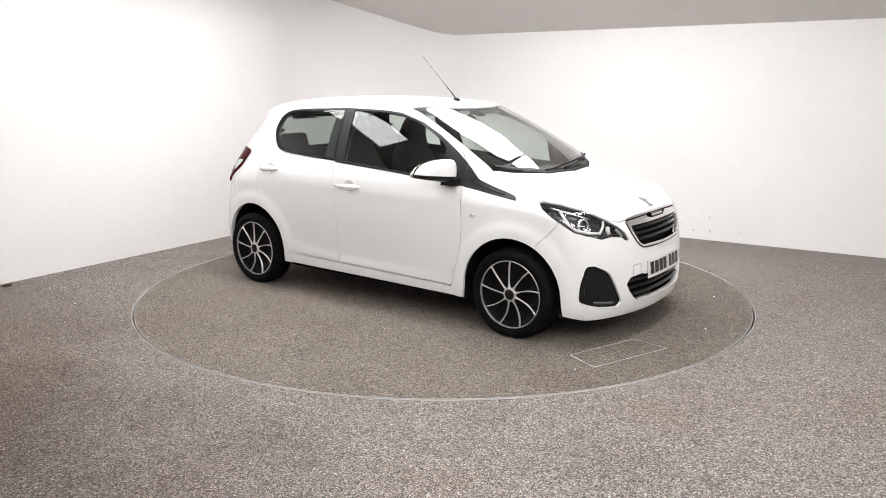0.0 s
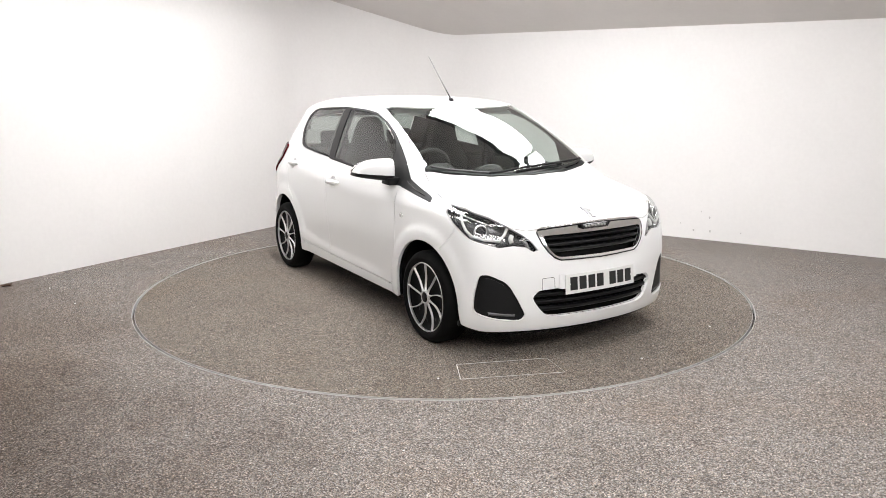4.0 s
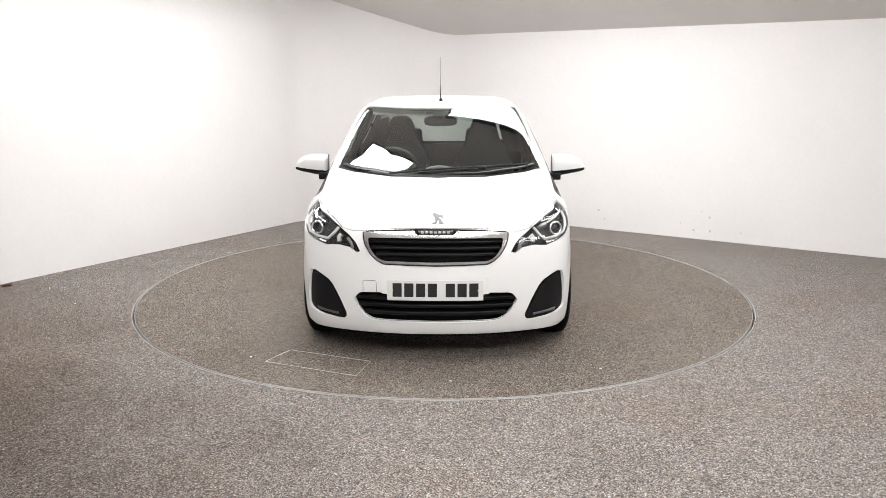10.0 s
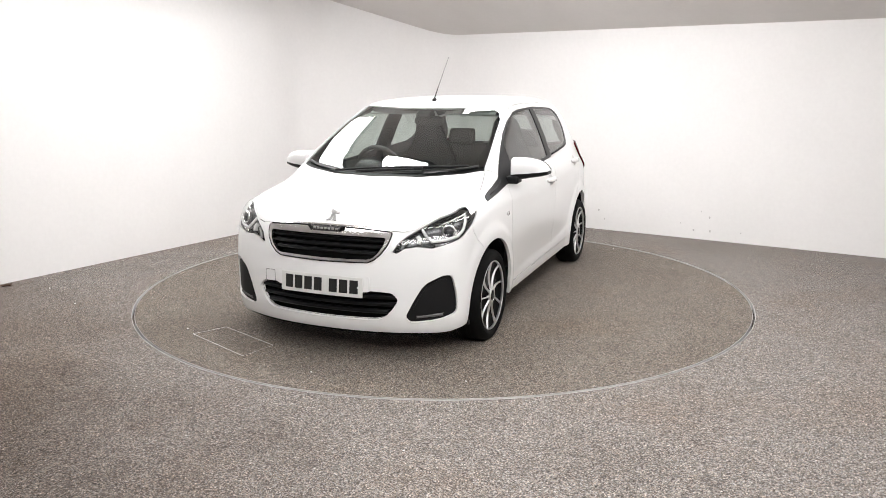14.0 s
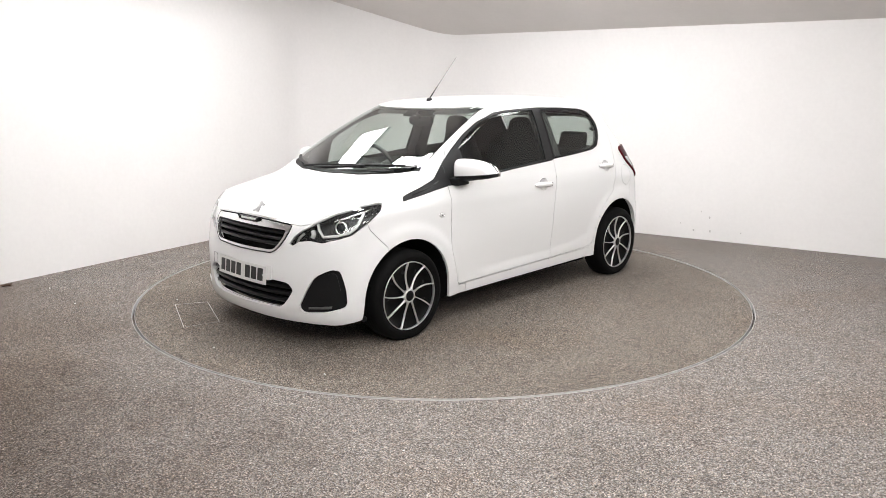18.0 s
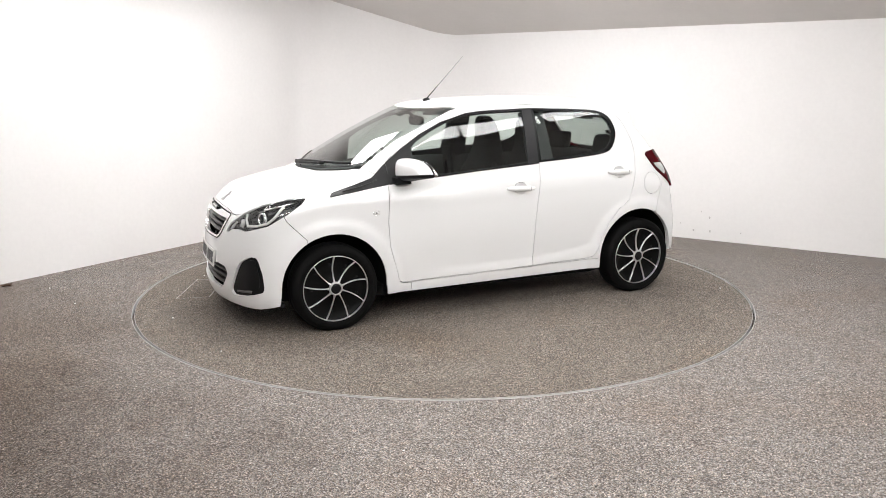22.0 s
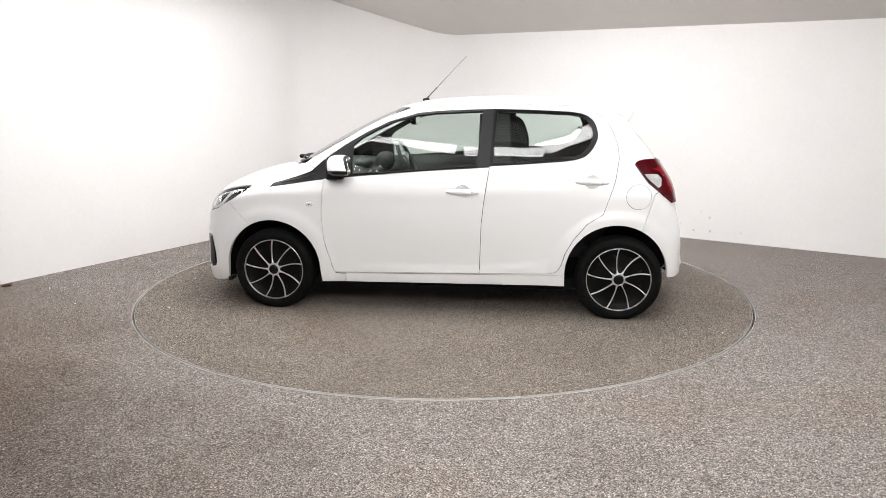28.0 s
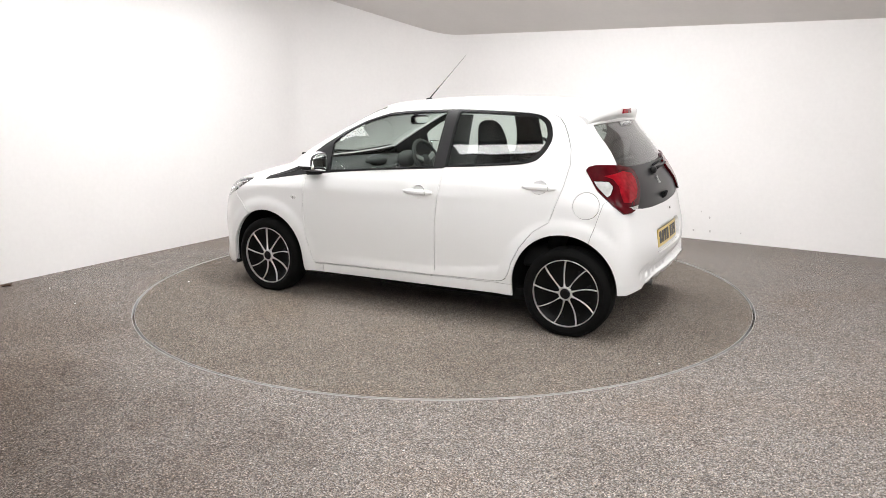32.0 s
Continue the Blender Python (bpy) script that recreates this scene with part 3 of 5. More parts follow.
region("cowl", [(1.192, -0.02), (1.177, 0.12), (1.148, 0.29), (1.097, 0.41), (1.032, 0.545), (0.978, 0.625), (0.958, 0.655), (0.927, 0.645), (0.950, 0.612), (1.0, 0.54), (1.067, 0.40), (1.118, 0.28), (1.150, 0.12), (1.165, -0.02)], "top", on_top)
region("windscreen", [(1.165, -0.02), (1.150, 0.12), (1.118, 0.28), (1.067, 0.40), (1.0, 0.54), (0.950, 0.612), (0.927, 0.645), (0.85, 0.638), (0.70, 0.617), (0.50, 0.586), (0.30, 0.554), (0.235, 0.543),
                      (0.275, 0.50), (0.33, 0.36), (0.375, 0.18), (0.39, -0.02)], "top", lambda c, n: n.z > 0.15 and c.z > 0.7)
region("mirror_trim", rounded(xz((1.185, 0.842), (1.165, 0.866), (1.022, 0.906), (0.901, 0.946), (0.80, 1.035), (0.79, 0.902), (0.90, 0.887)), 3, 0.12), 90, on_side)
region("window_frame", xz((0.798, 1.037), (0.684, 1.117), (0.535, 1.207), (0.377, 1.280), (0.183, 1.336), (0.05, 1.350), (-0.046, 1.355), (-0.3335, 1.365), (-0.3135, 0.992),
                          (0.158, 0.961), (0.539, 0.927), (0.792, 0.901)), 90, on_side)
region("front_window", xz((0.611, 0.940), (0.613, 1.125), (0.567, 1.168), (0.454, 1.232), (0.336, 1.284), (0.182, 1.323), (0.05, 1.338), (-0.10, 1.345), (-0.256, 1.350),
                          (-0.228, 1.008), (0.158, 0.973)), 90, on_side)
region("rear_window_frame", xz((-0.3335, 1.365), (-0.611, 1.358), (-0.833, 1.348), (-0.90, 1.338), (-0.943, 1.323), (-0.978, 1.296), (-0.998, 1.262), (-1.01, 1.22), (-1.01, 1.181),
                               (-0.998, 1.15), (-0.982, 1.12), (-0.957, 1.088), (-0.929, 1.063), (-0.87, 1.044), (-0.802, 1.034), (-0.55, 1.014), (-0.3135, 1.000)), 90, on_side)
region("rear_window", xz((-0.352, 1.350), (-0.611, 1.344), (-0.833, 1.334), (-0.89, 1.325), (-0.922, 1.308), (-0.948, 1.286), (-0.964, 1.258), (-0.976, 1.22), (-0.976, 1.183), (-0.964, 1.154),
                         (-0.948, 1.127), (-0.929, 1.105), (-0.906, 1.085), (-0.87, 1.07), (-0.802, 1.05), (-0.55, 1.03), (-0.335, 1.016)), 90, on_side)
region("tailgate_glass", [(-0.02, 1.285), (0.30, 1.283), (0.505, 1.277), (0.508, 1.22), (0.515, 1.165), (0.535, 1.10), (0.56, 1.035), (0.565, 0.95), (0.58, 0.86), (0.59, 0.795),
                          (0.50, 0.783), (0.33, 0.773), (-0.02, 0.768)], 0, on_tail)
region("tailgate_panel", [(-0.02, 1.018), (0.30, 1.022), (0.56, 1.035), (0.565, 0.95), (0.58, 0.86), (0.59, 0.795), (0.50, 0.783), (0.33, 0.773), (-0.02, 0.768)], 0, on_tail)
region("tail_light", plot([(-1.238, 0.698, 1.018), (-1.257, 0.693, 1.038), (-1.29, 0.685, 1.047), (-1.34, 0.664, 1.048), (-1.405, 0.572, 1.038), (-1.44, 0.45, 1.015), (-1.455, 0.41, 0.995),
                           (-1.49, 0.43, 0.95), (-1.513, 0.476, 0.90), (-1.54, 0.56, 0.83), (-1.541, 0.594, 0.800), (-1.535, 0.65, 0.782), (-1.528, 0.692, 0.774), (-1.496, 0.735, 0.775), (-1.434, 0.76, 0.824), (-1.345, 0.753, 0.902)], 135), 135, on_hip)
region("tail_clear", plot(rounded([(-1.300, 0.723, 0.956), (-1.34, 0.715, 0.958), (-1.390, 0.708, 0.954), (-1.424, 0.717, 0.925), (-1.424, 0.75, 0.880), (-1.405, 0.76, 0.866), (-1.34, 0.745, 0.918)], 3, 0.2), 135), 135, on_hip)
region("tail_glow", [(0.46, 0.985), (0.60, 1.005), (0.69, 0.985), (0.715, 0.95), (0.70, 0.90), (0.665, 0.852), (0.60, 0.832), (0.540, 0.838), (0.530, 0.88), (0.532, 0.925), (0.505, 0.966)], 135, on_hip)
region("tail_reverse", plot([(-1.541, 0.575, 0.812), (-1.541, 0.60, 0.786), (-1.53, 0.66, 0.790), (-1.515, 0.70, 0.812)], 135), 135, on_hip)
region("headlamp", plot([(1.322, 0.723, 0.842), (1.345, 0.712, 0.846), (1.443, 0.68, 0.836), (1.577, 0.615, 0.797), (1.66, 0.545, 0.748), (1.709, 0.472, 0.700), (1.737, 0.438, 0.668), (1.761, 0.415, 0.622), (1.757, 0.437, 0.615),
                         (1.737, 0.476, 0.642), (1.71, 0.54, 0.652), (1.695, 0.575, 0.648), (1.68, 0.613, 0.643), (1.62, 0.69, 0.668), (1.565, 0.743, 0.689), (1.447, 0.77, 0.757), (1.36, 0.755, 0.81)], 45), 45, on_corner)
region("grille", eased([(-0.02, 0.748), (0.25, 0.745), (0.375, 0.735), (0.395, 0.718), (0.392, 0.690), (0.38, 0.655), (0.35, 0.61), (0.315, 0.578), (0.28, 0.562), (-0.02, 0.556)]), 0, on_nose)
region("grille_opening", eased([(-0.02, 0.694), (0.25, 0.694), (0.36, 0.693), (0.367, 0.685), (0.362, 0.655), (0.338, 0.615), (0.31, 0.588), (0.28, 0.577), (-0.02, 0.572)]), 0, on_nose)
region("lower_intake", eased([(-0.02, 0.405), (0.30, 0.402), (0.408, 0.396), (0.425, 0.388), (0.452, 0.357), (0.42, 0.305), (0.39, 0.270), (0.36, 0.250), (0.32, 0.241), (-0.02, 0.236)]), 0, on_nose)
fog_outline = [(1.635, 0.715, 0.492), (1.672, 0.672, 0.493), (1.722, 0.586, 0.445), (1.746, 0.538, 0.358), (1.766, 0.492, 0.262), (1.75, 0.515, 0.230), (1.70, 0.625, 0.243),
                                   (1.66, 0.690, 0.258), (1.605, 0.736, 0.280), (1.612, 0.734, 0.38)]
region("fog_recess", plot(rounded(fog_outline, 5, 0.34), 30), 30, on_corner)
fog_heart = sum((Vector(q) for q in fog_outline), Vector()) / len(fog_outline)
region("fog_blank", plot(rounded([tuple(fog_heart.lerp(Vector(q), 0.80) + Vector((0, 0, 0.012))) for q in fog_outline], 4, 0.34), 30), 30, on_corner)
region("front_cup", xz(*[(-0.142 + 0.047 * math.cos(math.pi * k / 16), 0.835 + 0.040 * math.sin(math.pi * k / 16)) for k in range(32)]), 90, on_side)
region("rear_cup", xz(*[(-0.978 + 0.047 * math.cos(math.pi * k / 16), 0.908 + 0.040 * math.sin(math.pi * k / 16)) for k in range(32)]), 90, on_side)
region("plate_recess", rounded([(-0.20, 0.640), (0.315, 0.640), (0.330, 0.60), (0.335, 0.50), (0.315, 0.480), (-0.20, 0.478)], 3, 0.2), 0, on_tail)
region("fuel_flap", xz(*circle(-1.276, 0.815, 0.079)), 90, on_side)


def opening(cx, cz, r, ahead, behind, low):
    """A wheel opening: a half circle over legs that spread a little."""
    top = [(cx + r * math.cos(math.pi * k / 36), cz + r * math.sin(math.pi * k / 36)) for k in range(37)]
    return [(ahead, low)] + top + [(behind, low)]


region("front_wheel_gap", xz(*opening(1.170, 0.285, 0.333, 1.520, 0.815, 0.10)), 90, lambda c, n: c.y > 0.3)
region("rear_wheel_gap", xz(*opening(-1.150, 0.302, 0.330, -0.824, -1.500, 0.10)), 90, lambda c, n: c.y > 0.3)
region("underside", xz((2.0, 0.165), (1.80, 0.165), (1.62, 0.165), (1.50, 0.19), (0.82, 0.196), (-0.83, 0.214), (-1.30, 0.30), (-1.48, 0.29), (-1.53, 0.29), (-1.58, 0.31), (-2.0, 0.33), (-2.0, -0.2), (2.0, -0.2)), 90, lambda c, n: True)


region("underside", [(-0.02, 0.362), (0.50, 0.360), (0.545, 0.345), (0.60, 0.306), (0.635, 0.290), (0.68, 0.284), (0.76, 0.277), (0.90, 0.270), (0.90, -0.1), (-0.02, -0.1)], 0, lambda c, n: c.x < -1.45)


def panel(name, mat, parent, mirror, gap=0.002, sink=0.0, lip=0.012, mark=None, label="", slide=None):
    """A sheet of the skin: the faces with that mark, drawn in by gap at their edges, sunk, and turned in by a lip."""
    code = regions.index(mark or name) + 1 if (mark or name) in regions else 0
    faces = [f for f in shell.faces if f[MARK] == code]
    verts = list({v for f in faces for v in f.verts})
    index = {v: k for k, v in enumerate(verts)}
    co = np.array([v.co[:] for v in verts])
    normal = skin_normal(co[:, 0], co[:, 1], co[:, 2]).T
    marked = {f for f in faces}
    pull = np.zeros_like(co)
    border = []
    for f in faces:
        ring = f.verts[:]
        for k, a in enumerate(ring):
            b = ring[(k + 1) % len(ring)]
            e = shell.edges.get((a, b))
            mates = [g for g in e.link_faces if g is not f and g in marked]
            if mates or (abs(a.co.y) < 1e-4 and abs(b.co.y) < 1e-4):
                continue
            border.append((index[a], index[b]))
            d = f.normal.cross(b.co - a.co)
            if d.length > 1e-9:
                d.normalize()
                pull[index[a]] += d[:]
                pull[index[b]] += d[:]
    length = np.linalg.norm(pull, axis=1)
    ok = length > 1e-6
    pull[ok] = pull[ok] / np.maximum(length[ok], 1.0)[:, None]
    pull[np.abs(co[:, 1]) < 1e-4, 1] = 0
    place = co + pull * gap - normal * sink
    if slide:
        place = place + np.array(slide)
    out = []
    for side in ((1, -1) if mirror == "pair" else (1,)):
        pts, nrm, polys = [], [], []
        halves = (1, -1) if mirror == "whole" else (side,)
        for h in halves:
            base = len(pts)
            flip = np.array([1, h, 1])
            pts += list(place * flip)
            nrm += list(normal * flip)
            for f in faces:
                ring = [base + index[v] for v in f.verts]
                polys.append(ring if h == 1 else ring[::-1])
            if lip:
                for a, b in border:
                    k = len(pts)
                    for q in (a, b):
                        pts.append(place[q] * flip)
                        nrm.append((0, 0, 0))
                    for q in (b, a):
                        pts.append((place[q] - normal[q] * lip) * flip)
                        nrm.append((0, 0, 0))
                    ring = [k + 1, k, k + 3, k + 2]
                    polys.append(ring if h == 1 else ring[::-1])
        me = bpy.data.meshes.new(name)
        me.from_pydata([tuple(q) for q in pts], [], polys)
        me.materials.append(mat)
        me.shade_smooth()
        flat_normals = [tuple(nrm[me.loops[k].vertex_index]) for k in range(len(me.loops))]
        me.normals_split_custom_set(flat_normals)
        ob = new(name, me)
        ob.parent = parent
        if label:
            ob["label"] = label
        out.append(ob)
    return out


def lining(name, marks, depth, mat, parent, keep, label=""):
    """An inner sheet, a little way under the skin, on both sides."""
    codes = {regions.index(m) + 1 if m else 0 for m in marks}
    faces = [f for f in shell.faces if f[MARK] in codes and keep(f.calc_center_median())]
    verts = list({v for f in faces for v in f.verts})
    index = {v: k for k, v in enumerate(verts)}
    co = np.array([v.co[:] for v in verts])
    co = co - skin_normal(co[:, 0], co[:, 1], co[:, 2]).T * depth
    co[:, 1] = np.maximum(co[:, 1], 0)
    n = len(verts)
    pts = [tuple(q) for q in co] + [(q[0], -q[1], q[2]) for q in co]
    polys = [[index[v] for v in f.verts][::-1] for f in faces] + [[index[v] + n for v in f.verts] for f in faces]
    me = bpy.data.meshes.new(name)
    me.from_pydata(pts, [], polys)
    me.materials.append(mat)
    me.shade_smooth()
    ob = new(name, me)
    ob.parent = parent
    if label:
        ob["label"] = label
    return ob


def both(make):
    """Calls make(1) for the car's left and make(-1) for its right."""
    return [make(1), make(-1)]


def mirrored(bm, s):
    if s < 0:
        for v in bm.verts:
            v.co.y = -v.co.y
        bmesh.ops.reverse_faces(bm, faces=bm.faces[:])
    return bm


car = thing("car", "small white five-door hatchback car parked on the turntable", "car")

panel("body_shell", PAINT, car, "whole", mark="")
panel("roof", PAINT, car, "whole", gap=0.0012)
panel("bonnet", PAINT, car, "whole", gap=0.0022)
front_bumper = panel("front_bumper", PAINT, car, "whole", lip=0.03)[0]
rear_bumper = panel("rear_bumper", PAINT, car, "whole", gap=0.0011, lip=0.03)[0]
panel("plate_recess", PAINT, rear_bumper, "whole", gap=-0.002, sink=0.028, lip=0.0, label="white recess for the number plate")
panel("fender", PAINT, car, "pair", lip=0.02)
panel("sill", PAINT, car, "pair", lip=0.02)
front_doors = panel("front_door", PAINT, car, "pair")
rear_doors = panel("rear_door", PAINT, car, "pair")
bpy.data.objects.remove(panel("fuel_flap", PAINT, car, "pair", gap=0.0014)[1])
bpy.data.objects.remove(panel("quarter_patch", PAINT, car, "pair", mark="fuel_flap", gap=-0.003, lip=0.0)[0])
panel("cowl", BLACK, car, "whole", sink=0.012, label="black plastic scuttle panel")
panel("windscreen", SCREEN_GLASS, car, "whole", sink=0.003, lip=0.0, gap=0.0, label="tinted windscreen glass")
tailgate = panel("tailgate_glass", TAILGATE_GLASS, car, "whole", sink=0.002, lip=0.0, gap=0.001, label="dark glass tailgate")[0]
panel("tailgate_panel", GLOSS_BLACK, tailgate, "whole", sink=0.0015, lip=0.0, gap=0.0, label="opaque dark lower tailgate")
for name, mat, doors, label, sink, lip in (("window_frame", PILLAR, front_doors, "satin black window frame and pillar", 0.002, 0.01),
                                           ("front_window", GLASS, front_doors, "lightly tinted side glass", 0.007, 0.0),
                                           ("rear_window_frame", GLOSS_BLACK, rear_doors, "black window border", 0.002, 0.006),
                                           ("rear_window", GLASS, rear_doors, "lightly tinted side glass", 0.004, 0.0)):
    for ob, door in zip(panel(name, mat, car, "pair", gap=0.0, sink=sink, lip=lip, label=label), doors):
        ob.parent = door
panel("mirror_trim", PILLAR, car, "pair", gap=0.0005, sink=-0.002, label="satin black trim below the mirror")
panel("grille_surround", CHROME, front_bumper, "whole", mark="grille", gap=0.001, sink=-0.004, lip=0.02, label="chrome grille surround")
panel("grille_backing", UNDER, front_bumper, "whole", mark="grille_opening", gap=-0.004, sink=0.045, lip=0.0)
panel("intake_backing", UNDER, front_bumper, "whole", mark="lower_intake", gap=-0.004, sink=0.05, lip=0.0)
panel("fog_panel", BLACK, front_bumper, "pair", mark="fog_recess", gap=-0.003, sink=0.016, lip=0.0, label="black fog lamp recess")
panel("fog_blank", BLACK, front_bumper, "pair", gap=0.002, sink=0.008, lip=0.009, label="black blanking panel")
headlamps = panel("headlamp", LENS, car, "pair", gap=0.0012, lip=0.0, label="clear headlamp lens")
for ob, lamp in zip(panel("bowl", LAMP_DARK, car, "pair", mark="headlamp", gap=0.003, sink=0.05, lip=-0.042), headlamps):
    ob.parent = lamp
tails = panel("tail_light", DEEP_RED, car, "pair", sink=-0.015, lip=0.028, gap=0.001, label="red rear lamp cluster")
for ob, lamp in zip(panel("brake_lens", RED, car, "pair", mark="tail_glow", sink=-0.015, gap=0.0, lip=0.0, label="bright red inner lens"), tails):
    ob.parent = lamp
for name, mat in (("tail_clear", TAIL_CLEAR), ("tail_reverse", TAIL_CLEAR)):
    for ob, lamp in zip(panel("clear_lens", mat, car, "pair", mark=name, sink=-0.014, gap=0.003, lip=0.0, label="clear white lens"), tails):
        ob.parent = lamp
SKIN = ["", "roof", "front_door", "rear_door", "fender", "sill", "bonnet", "front_bumper", "rear_bumper", "fuel_flap", "mirror_trim", "window_frame", "rear_window_frame", "tail_light", "tail_glow", "tail_clear", "tail_reverse", "cowl"]
lining("inner_body", [m for m in SKIN if m not in ("roof", "window_frame", "rear_window_frame", "cowl")], 0.018, UNDER, car, lambda c: c.z < 1.0 or c.x > 0.95, "dark inner body")
lining("headlining", ["roof"], 0.03, LINING, car, lambda c: True, "pale grey headlining")
lining("pillar_trim", ["", "front_door", "rear_door", "window_frame", "rear_window_frame", "tail_light", "tail_glow", "tail_clear"], 0.022, DASH, car, lambda c: c.z >= 0.93 and c.x < 1.0, "dark grey pillar trim")

# underbody and wheel housings
part("floor_pan", prism([(1.62, -0.55), (1.62, 0.55), (0.80, 0.70), (-0.80, 0.70), (-1.35, 0.48), (-1.35, -0.48), (-0.80, -0.70), (0.80, -0.70)], 0.17, 0.24), UNDER, car, "black underbody", smooth=False)
for cx, cz, r, lo, hi in ((1.170, 0.285, 0.352, -15, 195), (-1.150, 0.302, 0.350, -14, 182)):
    for s in (1, -1):
        rows = []
        for a in np.linspace(lo, hi, 30):
            w = math.radians(a)
            rows.append([(cx + r * math.cos(w), s * y, max(cz + r * math.sin(w), 0.16)) for y in (0.755, 0.70, 0.52)])
        bm = ribbon(rows)
        hub = [v.co.copy() for v in bm.verts if abs(abs(v.co.y) - 0.52) < 1e-4]
        bm.faces.new([bm.verts.new(q) for q in hub])
        part("wheel_housing", bm, UNDER, car)


# ---- wheels: the same trim on all four ----
def wheel(cx, s):
    """A wheel whose outer face looks to the car's left, or, turned about, to its right."""
    R = 0.280
    w = part("wheel", lathe([(0.208, -0.082), (0.235, -0.086), (R - 0.018, -0.080), (R - 0.004, -0.066), (R, -0.045), (R, 0.045), (R - 0.004, 0.062), (R - 0.016, 0.078), (0.240, 0.086),
                             (0.228, 0.0845), (0.218, 0.081), (0.210, 0.074), (0.204, 0.0)], 72, closed=True), RUBBER, car, "black tyre")
    for v in w.data.vertices:
        v.co.z = max(v.co.z, -0.2705)
    w.matrix_basis = pose(cx, s * 0.714, 0.271, 0, 0, 0 if s > 0 else 180)
    for k in range(3):
        y = (-0.024, 0.0, 0.024)[k]
        part("groove", lathe([(R + 0.0008, y - 0.003), (R + 0.0008, y + 0.003), (R - 0.004, y + 0.003), (R - 0.004, y - 0.003)], 60, closed=True), UNDER, w)
    part("sidewall_ring", lathe([(0.238, 0.0855), (0.241, 0.0885), (0.244, 0.0862)], 72, caps=False), RUBBER, w)
    part("brake_disc", lathe([(0.03, 0.0), (0.12, 0.0), (0.12, 0.012), (0.03, 0.012)], 40, closed=True), STEEL, w)
    part("wheel_trim", lathe([(0.210, 0.070), (0.202, 0.058), (0.15, 0.040), (0.06, 0.046), (0.036, 0.066), (0.0005, 0.066)], 72, caps=False), TRIM_BLACK, w, "black wheel trim")
    part("rim_ring", lathe([(0.2048, 0.064), (0.2052, 0.0785), (0.2060, 0.0798), (0.2085, 0.0800), (0.2105, 0.077), (0.2110, 0.066)], 72, closed=True), TRIM_SILVER, w, "bright machined rim edge")
    for k in range(9):
        rows = []
        base = 2 * math.pi * k / 9
        for j in range(13):
            q = j / 12
            rad = 0.042 + q * (0.204 - 0.042)
            ang = base + math.radians(9) * q ** 1.6
            half = 0.0027 + 0.0050 * max(0, 1 - q / 0.22) ** 2 + 0.0012 * q
            lift = 0.0742 - 0.012 * math.sin(q * math.pi) + 0.002 * q
            er, et = Vector((math.cos(ang), 0, math.sin(ang))), Vector((-math.sin(ang), 0, math.cos(ang)))
            mid = er * rad
            up = Vector((0, 1, 0))
            rows.append([mid - et * half + up * (lift - 0.012), mid - et * half * 0.8 + up * lift, mid + et * half * 0.8 + up * lift, mid + et * half + up * (lift - 0.012)])
        part("spoke", ribbon(rows), TRIM_SILVER, w, "curved machined silver spoke")
    for k in range(9):
        a0 = 2 * math.pi * (k + 0.38) / 9 - math.radians(16)
        c = Vector((math.cos(a0) * 0.150, 0.0435, math.sin(a0) * 0.150))
        bm = pebble(0.016, 0.002, 0.007, 3.0, 12, 8)
        turn = Matrix.Rotation(-a0 + 0.4, 3, "Y")
        part("vent", moved(bm, lambda q: turn @ q + c), GLOSS_BLACK, w)
    part("hub_ring", lathe([(0.033, 0.066), (0.033, 0.079), (0.036, 0.0805), (0.042, 0.078), (0.044, 0.066)], 40, closed=True), TRIM_SILVER, w)
    part("hub_cap", lathe([(0.0005, 0.083), (0.018, 0.0825), (0.030, 0.080), (0.033, 0.074), (0.033, 0.06)], 40, caps=False), GLOSS_BLACK, w, "black centre cap")
    for k in range(5):
        a0 = 2 * math.pi * k / 5
        c = Vector((math.cos(a0) * 0.022, 0.0815, math.sin(a0) * 0.022))
        part("clip", moved(pebble(0.003, 0.002, 0.003, 2, 8, 6), lambda q: q + c), BLACK, w)
    return w


for cx in (1.171, -1.171):
    for s in (1, -1):
        wheel(cx, s)


